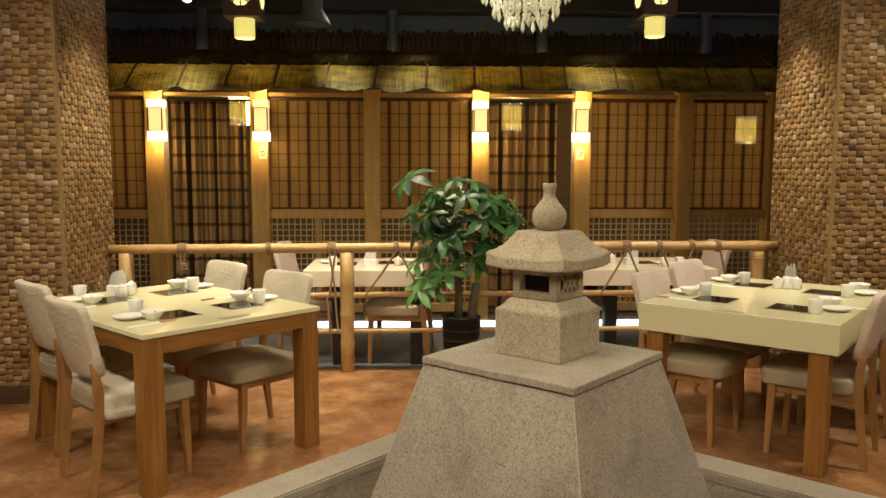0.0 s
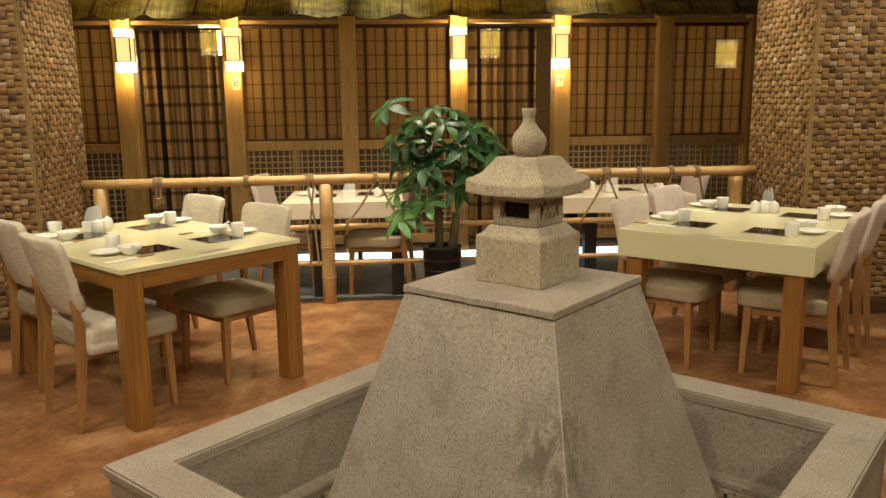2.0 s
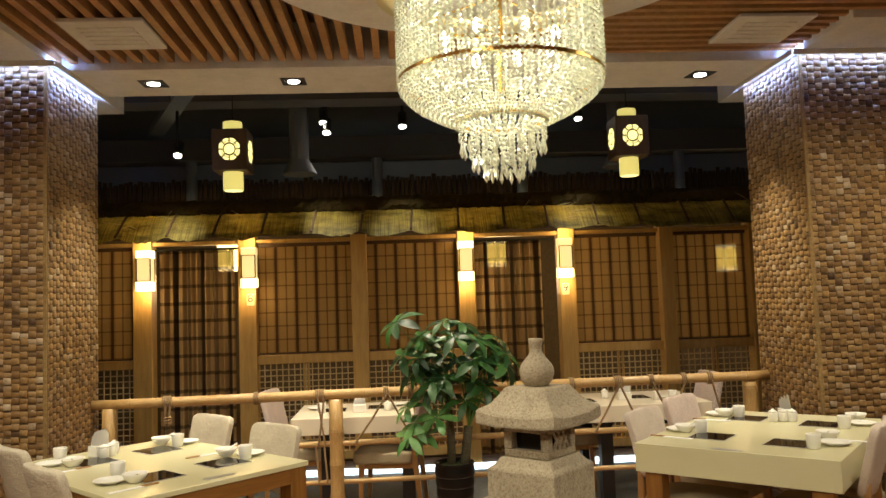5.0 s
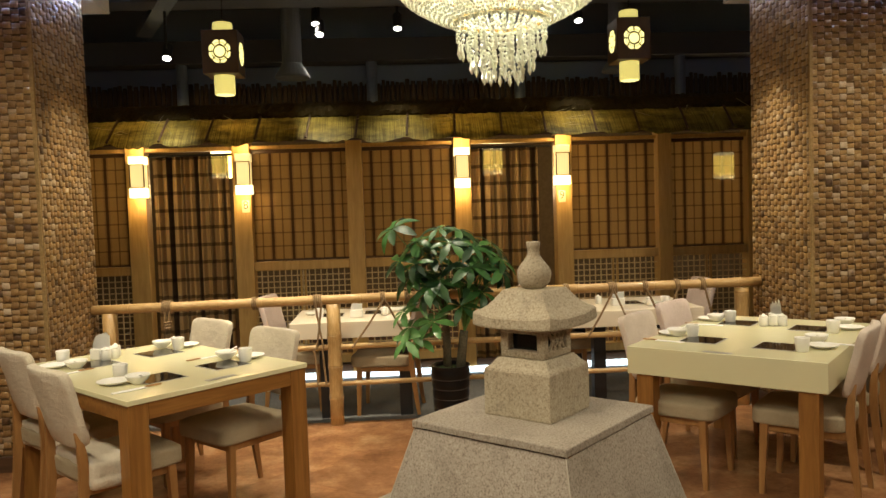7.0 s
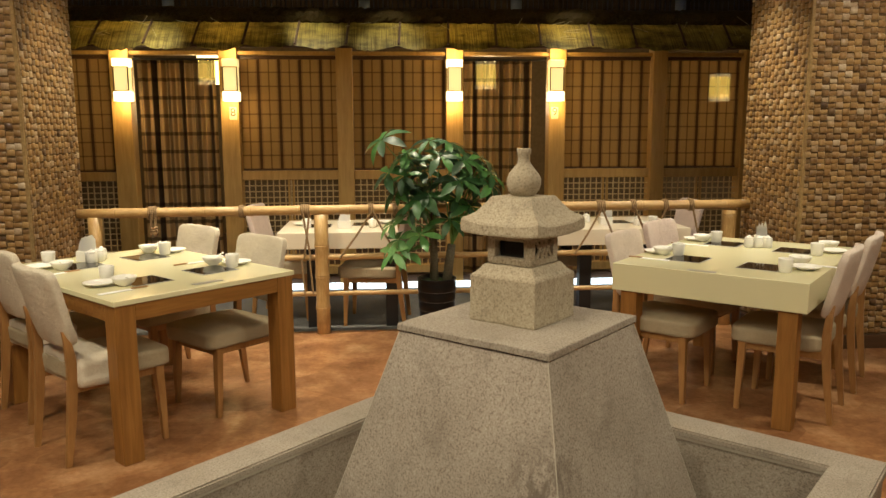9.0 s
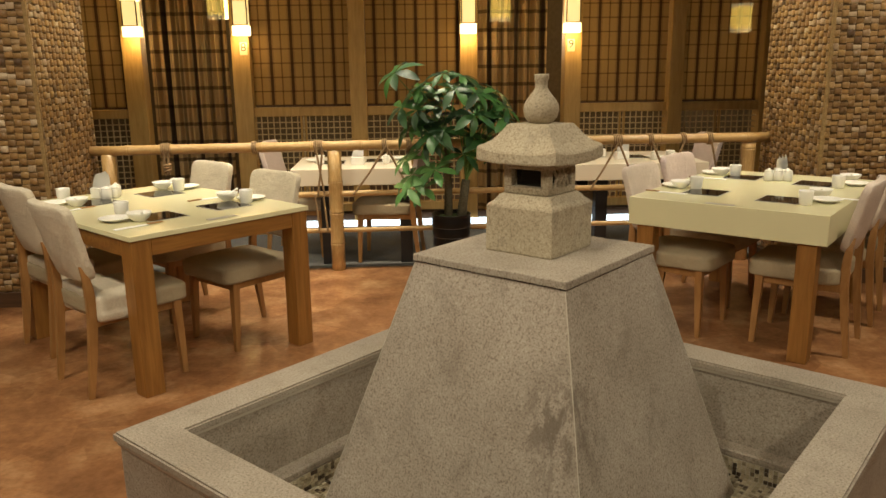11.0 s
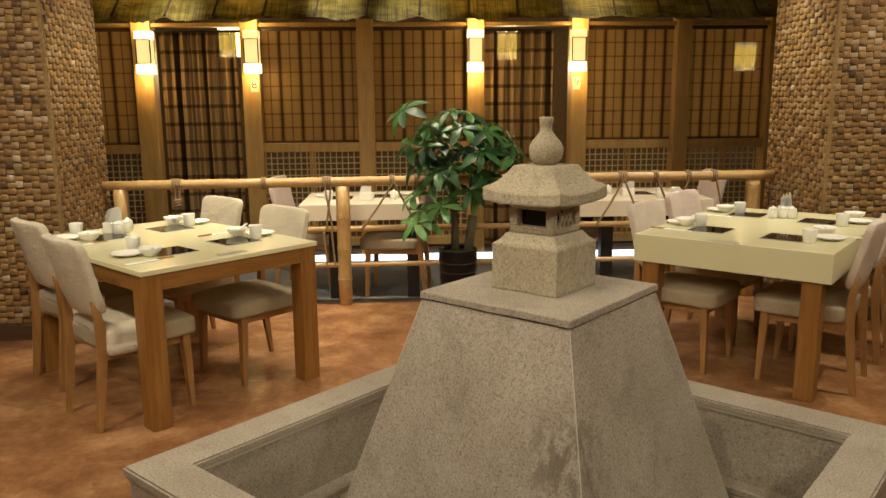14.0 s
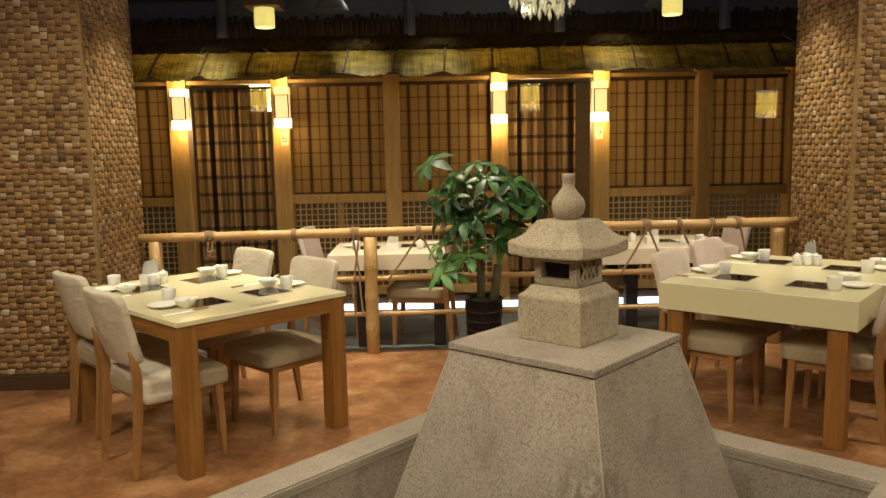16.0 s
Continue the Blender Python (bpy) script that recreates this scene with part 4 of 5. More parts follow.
for x, y, r in ((1.82, 1.81, 50), (2.235, 2.265, 50)):
    copy_thing(pale, pose(x, y, 0, 0, 0, r))
pink = dining_chair("oak dining chair with pale pink backrest cover at the cream table", M_PINK, M_SEAT, "chairs round the cream table", 9)
pink.matrix_basis = pose(1.63, 2.67, 0, 0, 0, -136)
far = dining_chair("oak dining chair with pink cover at the table behind the fence", M_PINK, M_SEAT, "chairs behind the fence", 11)
far.matrix_basis = pose(-1.18, 4.22, 0, 0, 0, -100)
for x, y, r in ((-0.46, 3.96, 82), (0.98, 4.35, -95), (2.0, 4.3, 95)):
    copy_thing(far, pose(x, y, 0, 0, 0, r))


# ---- tables ----
def timber_table():
    t = thing("dining_table", "square-edged oak dining table with a cream top", "table", pose(-1.579, 1.294, 0, 0, 0, 45.2))
    W, D = 1.005, 1.36
    part("top", box(0, W, 0, D, 0.748, 0.773, 0.003, 2), M_TOP, t)
    for x in (0.008, W - 0.106):
        for y in (0.008, D - 0.106):
            part("leg", box(x, x + 0.098, y, y + 0.098, 0, 0.7475, 0.004, 2), M_TABLE_LEG, t)
    for y in (0.011, D - 0.036):
        part("apron", box(0.1065, W - 0.1065, y, y + 0.025, 0.668, 0.7475, 0.002), M_TABLE_WOOD, t)
    for x in (0.011, W - 0.036):
        part("apron", box(x, x + 0.025, 0.1065, D - 0.1065, 0.668, 0.7475, 0.002), M_TABLE_WOOD, t)
    part("switch_plate", box(0.44, 0.60, 0.050, 0.090, 0.7732, 0.7755, 0.001), M_HOB_RIM, t, "small steel control strip")
    return t


def cream_table():
    t = thing("dining_table", "dining table with a deep cream box top and oak legs", "table", pose(1.664, 1.392, 0, 0, 0, 48.7))
    W, D = 1.40, 1.025
    part("top", box(0, W, 0, D, 0.622, 0.774, 0.003, 2), M_TOP, t)
    for x in (0.02, W - 0.115):
        for y in (0.045, D - 0.14):
            part("leg", box(x, x + 0.095, y, y + 0.095, 0, 0.6215, 0.004, 2), M_TABLE_LEG, t)
    part("switch_plate", box(0.015, 0.05, 0.46, 0.61, 0.7742, 0.7765, 0.001), M_HOB_RIM, t, "small steel control strip")
    return t


def back_table(x0, x1, y0, y1, legs):
    t = thing("dining_table", "cream slab dining table on black legs behind the fence", "table", pose(x0, y0, 0), "tables behind the fence")
    W, D = x1 - x0, y1 - y0
    part("top", box(0, W, 0, D, 0.62, 0.745, 0.004, 2), M_TOP_PALE, t)
    for x in legs:
        for y in (0.05, D - 0.145):
            part("leg", box(x, x + 0.095, y, y + 0.095, -0.004, 0.619, 0.003), M_BLACK, t)


timber_table()
cream_table()
back_table(-1.20, -0.28, 3.72, 4.55, (0.215, 0.82))
back_table(0.80, 2.02, 3.72, 4.55, (0.35, 1.05))


# ---- table ware ----
def hob(at):
    h = thing("induction_hob", "square black glass hob set in the tabletop", "hob", at, "hobs on the tables")
    part("glass", box(-0.10, 0.10, -0.10, 0.10, 0.0005, 0.0045, 0.0015), M_HOB, h)
    part("rim", loft([square(0.107, 0.0005), square(0.107, 0.0035), square(0.1005, 0.0035), square(0.1005, 0.0005)], caps=False), M_HOB_RIM, h)
    return h


def plate(at):
    p = part("side_plate", lathe([(0.040, 0.0), (0.042, 0.003), (0.072, 0.013), (0.079, 0.017), (0.080, 0.019), (0.077, 0.020), (0.068, 0.013), (0.040, 0.006), (0.001, 0.0055)], 36), M_CHINA, smooth=True, at=at)
    return tagged(p, "small round white china plate", "plate", "plates on the tables")


def bowl(at):
    b = thing("soup_bowl", "white china bowl holding a spoon", "bowl", at, "bowls on the tables")
    part("bowl", lathe([(0.026, 0.0), (0.028, 0.004), (0.046, 0.018), (0.056, 0.036), (0.060, 0.046), (0.057, 0.046), (0.050, 0.032), (0.036, 0.014), (0.001, 0.010)], 32), M_CHINA, b, smooth=True)
    g = tube([(0.02, 0.0, 0.026), (-0.03, 0.004, 0.040), (-0.065, 0.008, 0.052), (-0.085, 0.010, 0.056)], [0.006, 0.0045, 0.004, 0.006], 8)
    part("spoon", g, M_CHINA, b, "white china spoon", True)
    return b


def cup(at):
    c = part("tea_cup", lathe([(0.028, 0.0), (0.031, 0.004), (0.035, 0.04), (0.037, 0.072), (0.036, 0.074), (0.033, 0.072), (0.031, 0.04), (0.027, 0.008), (0.001, 0.007)], 28), M_CHINA, smooth=True, at=at)
    return tagged(c, "plain white china tea cup", "cup", "cups on the tables")


def chopsticks(at):
    c = thing("chopsticks", "pair of chopsticks in a white paper sleeve", "chopsticks", at, "chopsticks on the tables")
    part("paper_sleeve", box(-0.11, 0.055, -0.014, 0.014, 0.0005, 0.004, 0.001), M_PAPER, c)
    for dy in (-0.006, 0.006):
        part("stick", tube([(0.05, dy, 0.006), (0.13, dy, 0.005)], 0.003, 6), M_LEG_WOOD, c)
    return c


def napkins(at):
    n = thing("napkin_holder", "white box holding folded paper napkins", "napkin holder", at, "napkin holders")
    part("holder", box(-0.052, 0.052, -0.036, 0.036, 0.0, 0.062, 0.006, 2), M_CHINA, n)
    rng = random.Random(2)
    for k in range(6):
        y = -0.026 + 0.0095 * k
        lean, top = rng.uniform(-0.010, 0.010), 0.135 + rng.uniform(-0.014, 0.018)
        g = bmesh.new()
        g.faces.new([g.verts.new(q) for q in ((-0.045, y, 0.03), (0.045, y, 0.03), (0.038 + lean, y + 0.004, top - 0.03), (0.016 + lean, y + 0.006, top), (-0.020 + lean, y + 0.006, top - 0.008), (-0.036 + lean, y + 0.004, top - 0.042))])
        bmesh.ops.solidify(g, geom=g.faces[:], thickness=0.007)
        part("napkin", g, M_PAPER, n)
    return n


def jar(at, h=0.07):
    j = thing("condiment_jar", "small white lidded condiment jar", "jar", at, "condiment jars")
    body = part("body", lathe([(0.024, 0), (0.028, 0.004), (0.029, h * 0.75), (0.026, h * 0.8)], 20), M_CHINA, j, smooth=True)
    part("lid", lathe([(0.027, h * 0.8), (0.027, h * 0.9), (0.012, h * 0.98), (0.006, h * 1.1), (0.001, h * 1.12)], 20), M_CHINA, body, smooth=True)
    return j


def serve(base, z, hobs, plates, bowls, cups, sticks, naps, jars):
    for u, v in hobs:
        hob(base @ pose(u, v, z))
    for u, v in plates:
        plate(base @ pose(u, v, z + 0.0005))
    for u, v, r in bowls:
        bowl(base @ pose(u, v, z + 0.0005, 0, 0, r))
    for u, v in cups:
        cup(base @ pose(u, v, z + 0.0005))
    for u, v, r in sticks:
        chopsticks(base @ pose(u, v, z, 0, 0, r))
    for u, v, r in naps:
        napkins(base @ pose(u, v, z + 0.0005, 0, 0, r))
    for u, v in jars:
        jar(base @ pose(u, v, z + 0.0005))


serve(pose(-1.579, 1.294, 0, 0, 0, 45.2), 0.773,
      [(0.335, 0.345), (0.33, 1.02), (0.715, 0.350), (0.71, 1.02)], [(0.14, 0.405), (0.15, 1.115), (0.92, 0.40), (0.92, 1.08)],
      [(0.215, 0.312, 80), (0.21, 0.985, 70), (0.825, 0.49, 200), (0.82, 1.18, 190)], [(0.225, 0.51), (0.235, 1.21), (0.845, 0.335), (0.845, 1.035)],
      [(0.14, 0.195, 0), (0.13, 0.88, 3), (0.79, 0.62, 180)], [(0.435, 1.17, 20)], [(0.475, 1.10), (0.515, 1.16), (0.42, 1.08)])
serve(pose(1.664, 1.392, 0, 0, 0, 48.7), 0.774,
      [(0.365, 0.725), (0.34, 0.312), (1.08, 0.735), (1.03, 0.30)], [(0.47, 0.945), (1.13, 0.94), (0.405, 0.105), (1.10, 0.095)],
      [(0.435, 0.90, 160), (1.11, 0.89, 150), (0.555, 0.165, 20), (1.25, 0.150, 20)], [(0.455, 0.815), (1.115, 0.80), (0.255, 0.172), (0.935, 0.155)],
      [(0.24, 0.90, 90), (0.92, 0.90, 90), (0.55, 0.055, 90)], [(1.17, 0.53, 30)], [(1.03, 0.57), (1.08, 0.47), (1.06, 0.52)])
serve(pose(-1.20, 3.72, 0), 0.745, [(0.28, 0.42), (0.66, 0.5)], [(0.14, 0.5), (0.8, 0.55)], [(0.74, 0.36, 30)], [(0.2, 0.3)], [], [(0.50, 0.25, 0)], [(0.72, 0.28)])
serve(pose(0.80, 3.72, 0), 0.745, [(0.28, 0.35), (0.75, 0.45)], [(0.9, 0.3)], [(0.14, 0.3, 30)], [(0.98, 0.2)], [], [(0.62, 0.3, 0)], [(0.5, 0.45), (0.85, 0.2)])


# ---- potted plant ----
def leaf(rng, size, leaflets, young):
    """A palmate leaf: leaflets that fan out and droop from the tip of a stalk at the origin."""
    verts, faces = [], []
    spin = rng.uniform(0, 6.28)
    for k in range(leaflets):
        a = spin + 2 * math.pi * k / leaflets + rng.uniform(-0.15, 0.15)
        length = size * rng.uniform(0.8, 1.1)
        wide = length * 0.165
        droop = rng.uniform(0.25, 0.85)
        d, s = Vector((math.cos(a), math.sin(a), 0)), Vector((-math.sin(a), math.cos(a), 0))
        base = len(verts)
        rows = ((0.04, 0.08), (0.25, 0.62), (0.5, 1.0), (0.72, 0.86), (0.9, 0.42), (1.0, 0.04))
        for f, w in rows:
            c = d * (length * f * (1 - 0.18 * droop * f)) + Vector((0, 0, 0.10 * f * size - droop * length * f * f * 0.75))
            up = Vector((0, 0, 0.20 * w * wide))
            verts += [c - s * wide * w + up, c, c + s * wide * w + up]
        for r in range(len(rows) - 1):
            for q in (0, 1):
                i = base + r * 3 + q
                faces.append((i, i + 1, i + 4, i + 3))
    me = bpy.data.meshes.new("leaf")
    me.from_pydata(verts, [], faces)
    me.materials.append(M_LEAF_YOUNG if young else M_LEAF)
    me.polygons.foreach_set("use_smooth", [True] * len(me.polygons))
    return me


def potted_plant():
    p = thing("potted_plant", "leafy green money tree in a ribbed black pot", "potted plant", pose(-0.015, 3.30, 0))
    prof = [(0.105, 0.0), (0.112, 0.006)]
    for k in range(6):
        z = 0.03 + 0.07 * k
        r = 0.114 + 0.004 * k
        prof += [(r, z), (r + 0.005, z + 0.012), (r + 0.005, z + 0.05), (r, z + 0.062)]
    prof += [(0.138, 0.458), (0.141, 0.468), (0.134, 0.470), (0.128, 0.44)]
    pot = part("pot", lathe(prof, 40), M_POT, p, "glossy black ribbed pot", True)
    # grey rings paint the thin glints between the ribs
    for k in range(5):
        rz = 0.098 + 0.07 * k
        rr = 0.1165 + 0.004 * k
        part("rib_glint", lathe([(rr, rz - 0.003), (rr + 0.006, rz - 0.001), (rr + 0.006, rz + 0.001), (rr, rz + 0.003)], 40, caps=False), M_POT_GLINT, pot, smooth=True)
    part("soil", wobble(lathe([(0.128, 0.43), (0.11, 0.445), (0.05, 0.455), (0.001, 0.458)], 24), 0.008, 30, 2), M_SOIL, pot)
    part("trunk", tube([(-0.02, 0, 0.42), (-0.018, 0.01, 0.65), (-0.03, 0.02, 0.9), (-0.02, 0.0, 1.05)], [0.032, 0.028, 0.022, 0.014], 12), M_TRUNK, p, smooth=True)
    part("trunk", tube([(0.07, -0.02, 0.42), (0.085, -0.02, 0.56), (0.105, -0.02, 0.71)], [0.036, 0.033, 0.030], 12), M_TRUNK, p, smooth=True)
    rng = random.Random(12)
    crown = [(-0.38, 1.45), (-0.21, 1.36), (-0.05, 1.44), (0.02, 1.34), (0.17, 1.31), (0.27, 1.15), (0.37, 1.14), (-0.34, 1.22), (-0.24, 1.12), (-0.20, 0.93), (-0.27, 0.76), (0.04, 1.16), (0.08, 0.90), (0.14, 1.04), (0.23, 0.99), (-0.09, 1.23), (-0.12, 0.80), (-0.32, 0.86), (-0.31, 0.68), (-0.20, 0.66), (-0.15, 1.0)]
    spots = [(x, rng.uniform(-0.16, 0.0), z) for x, z in crown]
    for _ in range(26):
        a, h = rng.uniform(0, 6.28), rng.uniform(-0.7, 1)
        r = math.sqrt(1 - h * h)
        k = rng.uniform(0.72, 1.02)
        spots.append((0.02 + 0.37 * k * r * math.cos(a), 0.02 + 0.30 * k * r * math.sin(a), 1.18 + 0.25 * k * h))
    for n, (x, y, z) in enumerate(spots):
        young = n in (9, 10, 16, 17, 18, 19)
        ob = new("leaf", leaf(rng, rng.uniform(0.15, 0.21), rng.choice((5, 6, 7)), young))
        ob.parent = p
        out = Vector((x, y, 0.35)).normalized()
        ob.matrix_basis = Matrix.Translation((x, y, z)) @ Vector((0, 0, 1)).rotation_difference((out + Vector((0, -0.35, 0.25))).normalized()).to_matrix().to_4x4()
        root = Vector((0.105, -0.02, 0.70)) if (x > 0.02 or n == 9) and n != 10 else Vector((-0.022, 0.01, rng.uniform(0.75, 1.03)))
        if n in (9, 10, 16, 17, 18, 19, 20):
            root = Vector((-0.02, 0.0, 0.8))
        tip = Vector((x, y, z))
        middle = (root + tip) / 2 + Vector((0, 0, 0.06))
        part("leaf_stalk", tube([root, middle, tip], [0.006, 0.0045, 0.003], 5), M_LEAF_YOUNG, p)


potted_plant()


# ---- chandelier and hanging lanterns ----
CX, CY = 0.11, 1.20


def octahedron(r, h):
    return [(r, 0, 0), (0, r, 0), (-r, 0, 0), (0, -r, 0), (0, 0, h), (0, 0, -h)], [(0, 1, 4), (1, 2, 4), (2, 3, 4), (3, 0, 4), (1, 0, 5), (2, 1, 5), (3, 2, 5), (0, 3, 5)]


def chandelier():
    c = thing("chandelier", "large tiered crystal bead chandelier glowing warm white", "chandelier", pose(CX, CY, 0))
    part("ceiling_plate", lathe([(0.30, 3.178), (0.31, 3.196), (0.31, 3.2045)], 40), M_GOLD, c, smooth=True)
    part("stem", lathe([(0.02, 2.5), (0.02, 3.18)], 12), M_GOLD, c)
    part("rim_band", lathe([(0.462, 2.962), (0.560, 2.966), (0.572, 2.985), (0.572, 3.045), (0.560, 3.050)], 72, caps=False), M_BAND, c, "cream gilt band round the top", True)
    for r, z in ((0.455, 2.905), (0.452, 2.545), (0.20, 2.362)):
        part("ring", lathe([(r - 0.006, z), (r + 0.006, z), (r + 0.006, z + 0.016), (r - 0.006, z + 0.016), (r - 0.006, z)], 64, caps=False), M_GOLD, c)
    for k in range(8):
        a = math.pi * k / 4
        part("arm", tube([(0.015 * math.cos(a), 0.015 * math.sin(a), 2.94), (0.565 * math.cos(a), 0.565 * math.sin(a), 2.94)], 0.006, 6), M_GOLD, c)
        b = 0.26
        part("bulb", moved(lathe([(0.004, -0.03), (0.018, -0.015), (0.020, 0.01), (0.008, 0.035)], 10), pose(b * math.cos(a + 0.3), b * math.sin(a + 0.3), 2.72)), M_BULB, c, smooth=True)
    rng = random.Random(4)
    verts, faces = [], []

    def bead(x, y, z, r):
        v, f = octahedron(r, r * 1.15)
        t = rng.uniform(0, 1.57)
        base = len(verts)
        for p in v:
            verts.append((x + p[0] * math.cos(t) - p[1] * math.sin(t), y + p[0] * math.sin(t) + p[1] * math.cos(t), z + p[2]))
        faces.extend(tuple(i + base for i in q) for q in f)

    def strings(n, path, r):
        """Beads on n strings round the axis; path: radius and height along a string."""
        for k in range(n):
            a = 2 * math.pi * (k + rng.uniform(-0.2, 0.2)) / n
            for rr, z in path:
                bead(rr * math.cos(a), rr * math.sin(a), z + rng.uniform(-0.004, 0.004), r * rng.uniform(0.85, 1.15))
    strings(110, [(0.455, 2.90 - 0.024 * i) for i in range(15)], 0.0105)
    strings(104, [(0.455 - 0.255 * (i / 15) ** 1.3, 2.540 - 0.180 * (i / 15) ** 0.72) for i in range(16)], 0.0100)
    strings(80, [(0.40, 2.88 - 0.023 * i) for i in range(15)], 0.0105)
    strings(50, [(0.31, 2.64 - 0.024 * i) for i in range(9)], 0.0100)
    for r, n, top, count in ((0.190, 30, 2.355, 4), (0.140, 22, 2.345, 7), (0.090, 14, 2.335, 9), (0.04, 7, 2.30, 8)):
        strings(n, [(r, top - 0.022 * i) for i in range(count)], 0.0095)
    me = bpy.data.meshes.new("crystal_beadwork")
    me.from_pydata(verts, [], faces)
    me.materials.append(M_CRYSTAL)
    beads = new("crystal_beadwork", me)
    beads.parent = c
    beads["kind"] = "stuff"
    drop = bpy.data.meshes.new("crystal_drop")
    f = octahedron(0.01, 0.05)[1]
    v = [(0.010, 0, 0.0), (0, 0.010, 0.0), (-0.010, 0, 0.0), (0, -0.010, 0.0), (0, 0, 0.055), (0, 0, -0.022)]
    drop.from_pydata(v, [], f)
    drop.materials.append(M_CRYSTAL)
    for r, n, z in ((0.185, 24, 2.232), (0.135, 18, 2.165), (0.085, 12, 2.120)):
        for k in range(n):
            a = 2 * math.pi * k / n
            ob = new("crystal_drop", drop)
            ob.parent = c
            ob.location = (r * math.cos(a), r * math.sin(a), z + rng.uniform(-0.006, 0.006))


def hanging_lantern(x, z):
    h = thing("hanging_lantern", "dark brown square lantern with lit yellow emblem and silk ends", "lantern", pose(x, 4.0, z), "hanging lanterns")
    part("cord", tube([(0, 0, 0.568), (0, 0, 3.752 - z)], 0.005, 6), M_BLACK, h)
    part("lower_silk", lathe([(0.074, 0.012), (0.078, 0.016), (0.078, 0.157)], 28), M_GLOW_LANTERN, h, smooth=False)
    part("lower_opening", lathe([(0.071, 0.0095), (0.0735, 0.0118)], 28), M_GLOW_DISC, h, "bright lit lower opening")
    part("upper_silk", lathe([(0.075, 0.485), (0.075, 0.557), (0.070, 0.562)], 28), M_GLOW_LANTERN, h)
    case = part("box", box(-0.135, 0.135, -0.135, 0.135, 0.158, 0.484, 0.004), M_LANTERN_BOX, h)
    part("cap", lathe([(0.069, 0.5625), (0.069, 0.568)], 24), M_LANTERN_BOX, h)
    for turn in (0, 90, 180, 270):
        face = Matrix.Rotation(radians(turn), 4, "Z") @ pose(0, -0.1355, 0.321, 90, 0, 0)
        part("emblem_disc", lathe([(0.040, 0.0), (0.040, 0.003)], 24), M_GLOW_DISC, case, "round lit cut-out disc", at=face)
        for k in range(8):
            a0, a1 = 2 * math.pi * (k + 0.10) / 8, 2 * math.pi * (k + 0.90) / 8
            for r0, r1 in ((0.050, 0.058), (0.064, 0.080)):
                q = bmesh.new()
                ring = [(r0, a0), (r1, a0), (r1 * 1.06, (a0 + a1) / 2), (r1, a1), (r0, a1), (r0 * 1.03, (a0 + a1) / 2)]
                lo = [q.verts.new((r * math.cos(a), r * math.sin(a) * 1.08, 0)) for r, a in ring]
                hi = [q.verts.new((v.co.x, v.co.y, 0.003)) for v in lo]
                q.faces.new(hi)
                for i in range(6):
                    q.faces.new((lo[i], lo[(i + 1) % 6], hi[(i + 1) % 6], hi[i]))
                part("emblem_piece", q, M_GLOW_DISC, case, at=face)


chandelier()
hanging_lantern(-1.651, 2.508)
hanging_lantern(1.552, 2.549)
lamp("chandelier_light", "POINT", (CX, CY, 2.72), 28, (1.0, 0.97, 0.86), 0.12)


# ---- ceiling fittings ----
def downlight(x, y, turn):
    d = thing("downlight", "recessed square black downlight with bright bulb", "downlight", pose(x, y, SOFFIT_Z, 0, 0, turn), "downlights in the soffit")
    part("trim", loft([square(0.085, 0.0), square(0.085, -0.006), square(0.058, -0.006), square(0.055, 0.0)], caps=False), M_BLACK, d)
    part("well", box(-0.056, 0.056, -0.056, 0.056, -0.003, -0.001), M_RECESS_FILL, d)
    part("bulb", lathe([(0.038, -0.010), (0.044, -0.007), (0.044, -0.0035)], 24), M_BULB, d)


# the fourth fitting is made up to go with the added lamp
for (x, y), turn in zip(DOWNLIGHTS, (0, 0, 8, 0)):
    downlight(x, y, turn)


def cassette(x, y):
    c = thing("air_vent", "white square ceiling air cassette", "air vent", pose(x, y, SLAT_Z - 0.025), "ceiling air vents")
    part("panel", box(-0.24, 0.24, -0.24, 0.24, 0.0, 0.024, 0.006, 2), M_PLASTER, c)
    for k in range(5):
        part("slat", box(-0.16, 0.16, -0.15 + 0.07 * k, -0.11 + 0.07 * k, -0.006, -0.001, 0.001), M_PLASTER, c)


# made-up housings for the fill lamps, which are out of view
for x, y, power in FILL_LIGHTS:
    d = thing("ceiling_spotlight", "made-up round white housing of an unseen fill lamp", "downlight", pose(x, y, SLAT_Z), "downlights under the slats")
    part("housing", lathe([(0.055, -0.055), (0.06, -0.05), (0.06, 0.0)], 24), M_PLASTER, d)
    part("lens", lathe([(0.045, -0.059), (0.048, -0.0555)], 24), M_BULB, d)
cassette(-2.0, 2.40)
cassette(1.95, 2.45)


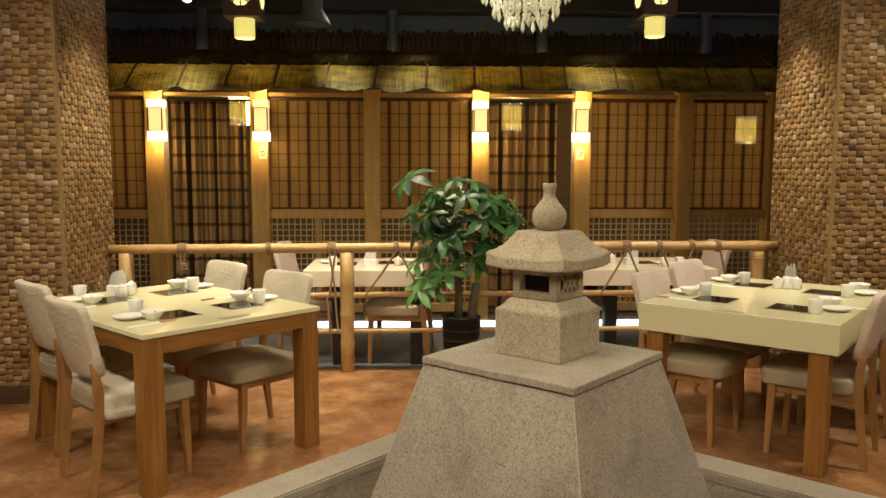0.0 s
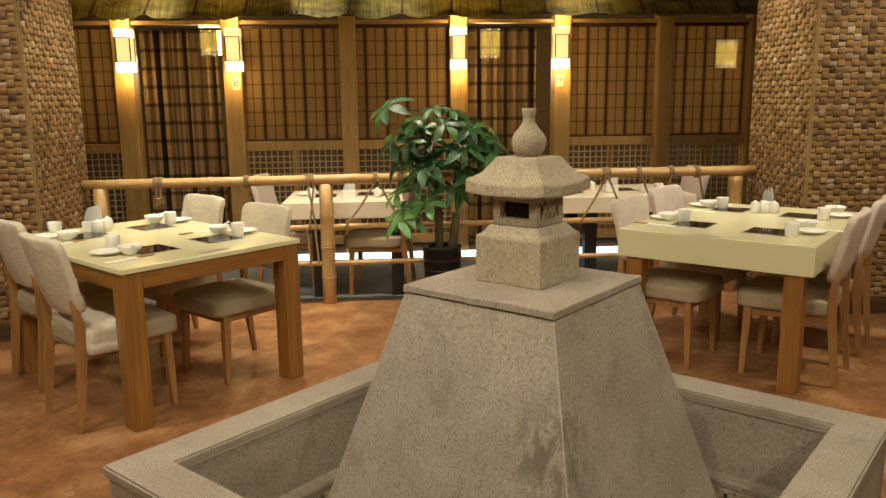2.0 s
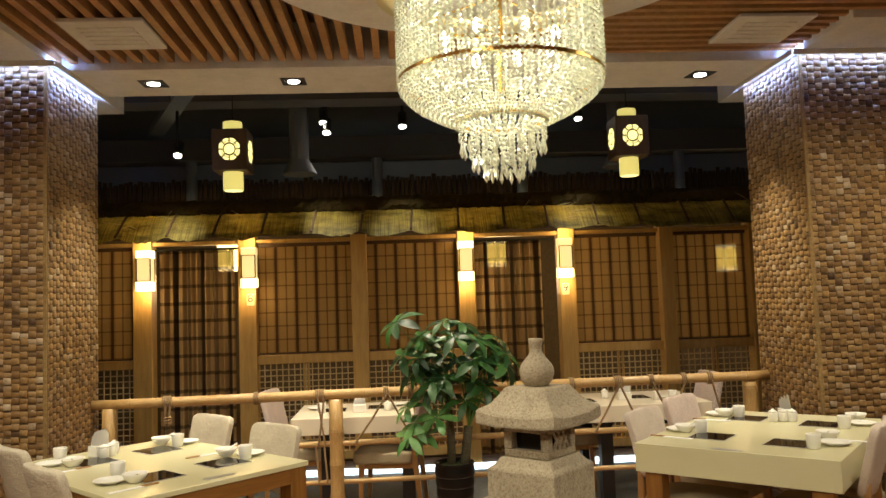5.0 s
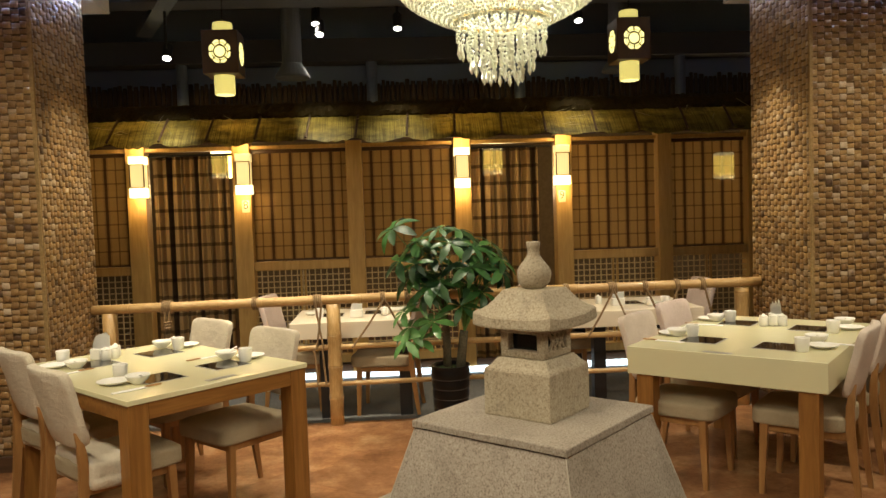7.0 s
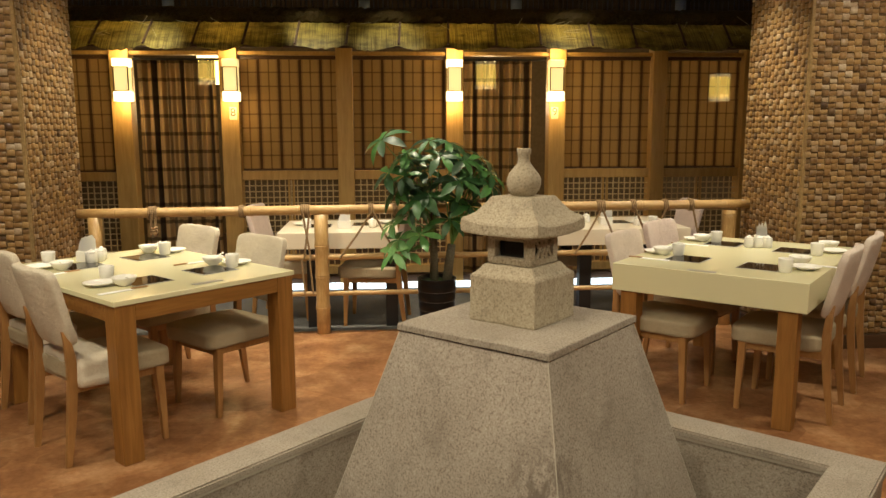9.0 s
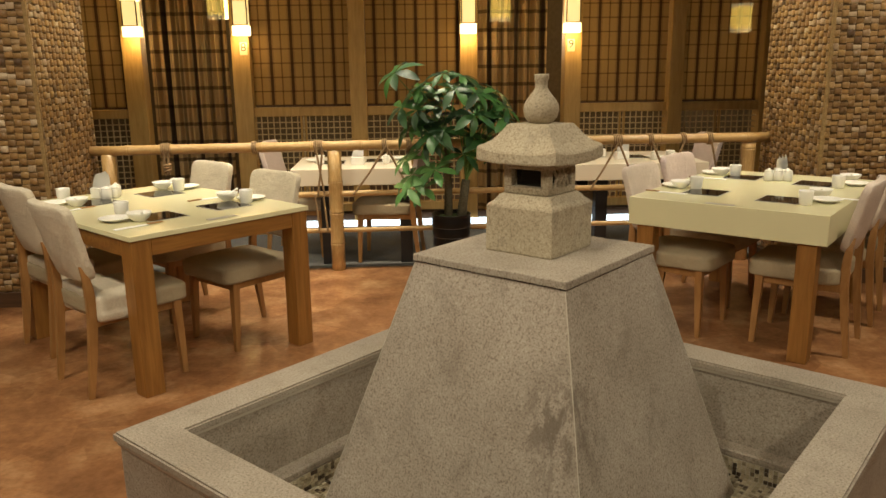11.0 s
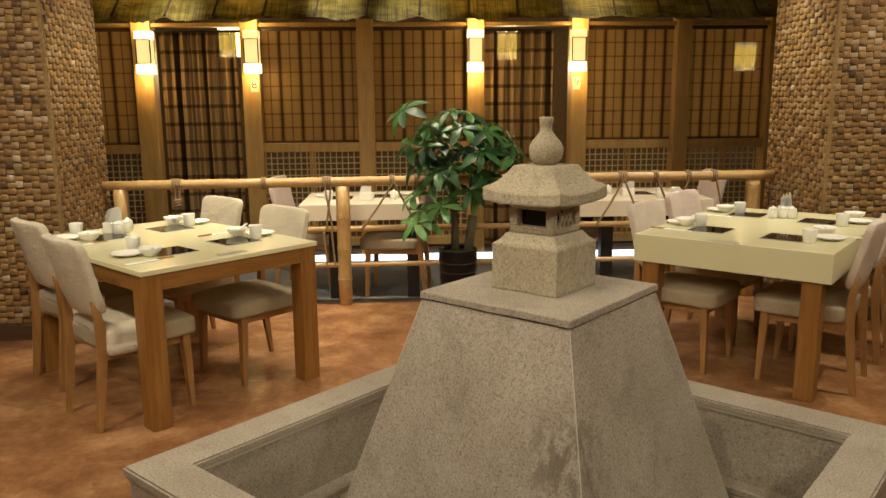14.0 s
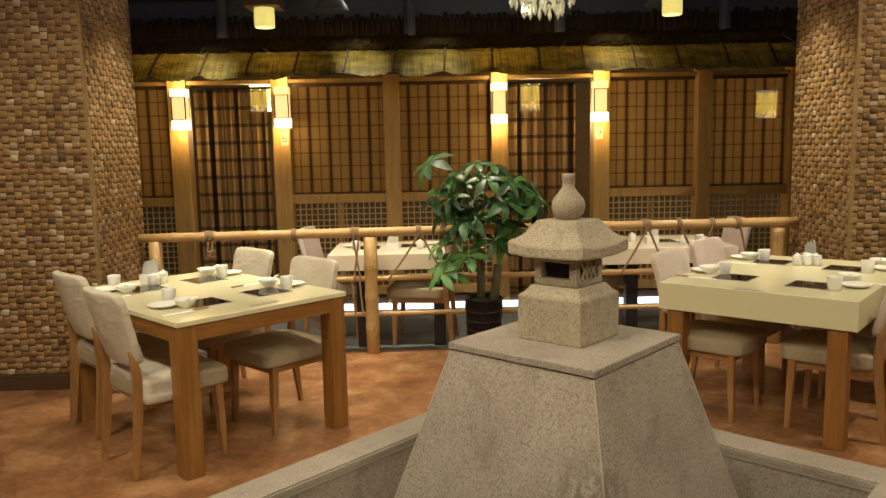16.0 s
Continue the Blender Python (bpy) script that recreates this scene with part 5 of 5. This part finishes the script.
def spotlight(x, y, z, tilt):
    s = thing("track_spotlight", "small black track spotlight with lit lens", "spotlight", pose(x, y, z), "spotlights on the far ceiling")
    part("bracket", tube([(0, 0, 0.08), (0, 0, 3.42 - z)], 0.012, 8), M_BLACK, s)
    part("housing", moved(lathe([(0.030, 0), (0.040, 0.01), (0.040, 0.13), (0.025, 0.15)], 16), pose(0, 0, 0, tilt, 0, 0)), M_BLACK, s)
    part("lens", moved(lathe([(0.030, -0.004), (0.034, -0.002), (0.034, -0.0005)], 16), pose(0, 0, 0, tilt, 0, 0)), M_BULB, s)


for x, z, tilt in ((-2.223, 2.914, -30), (-0.977, 3.175, -20), (-0.95, 3.086, -25), (-0.289, 3.126, -20), (1.272, 3.165, -20)):
    spotlight(x, 4.5, z, tilt)
    lamp("track_spot_lamp", "SPOT", (x, 4.48, z - 0.03), 60, (1.0, 0.92, 0.70), 0.03, (x * 1.05, 4.84, 2.30), 48, 1.0)
for x0, x1 in ((-2.6, -1.6), (-1.3, 0.1), (0.9, 1.7)):
    tagged(part("light_track", box(x0, x1, 4.47, 4.53, 3.40, 3.435), M_BLACK), "black lighting track under the dark ceiling", "light track", kind="structure")


def services():
    for y, z0, z1 in ((4.2, 3.30, 3.75), (5.6, 3.08, 3.30)):
        tagged(part("beam", box(X0, X1, y, y + 0.25, z0, z1), M_DARK), "black ceiling beam", "beam", kind="structure")
    for x, r in ((-1.2, 0.085), (1.65, 0.085)):
        d = thing("extract_duct", "black round extract duct with flared mouth", "duct", pose(x, 4.6, 0), "extract ducts")
        part("duct", lathe([(r, 2.86), (r, 3.75)], 20), M_DARK, d)
        part("mouth", lathe([(r * 1.75, 2.74), (r * 1.75, 2.755), (r, 2.865)], 24), M_DARK, d)
    for x in (-2.42, -0.55, 0.95, 2.62):
        tagged(part("service_pipe", tube([(x, 5.7, 2.60), (x, 5.7, 3.20)], 0.055, 14), M_DUCT), "grey-blue service pipe", "pipe", kind="structure")
    tagged(part("air_duct", box(X0, X1, 5.85, 6.15, 2.86, 3.08, 0.01), M_DUCT), "long slate-blue air duct", "duct", kind="structure")
    tagged(part("service_tray", moved(box(-0.07, 0.07, -0.9, 0.9, 0, 0.05), pose(-2.3, 4.6, 3.30, 0, 0, 25)), M_DUCT), "grey cable tray under the ceiling", "tray", kind="structure")


services()
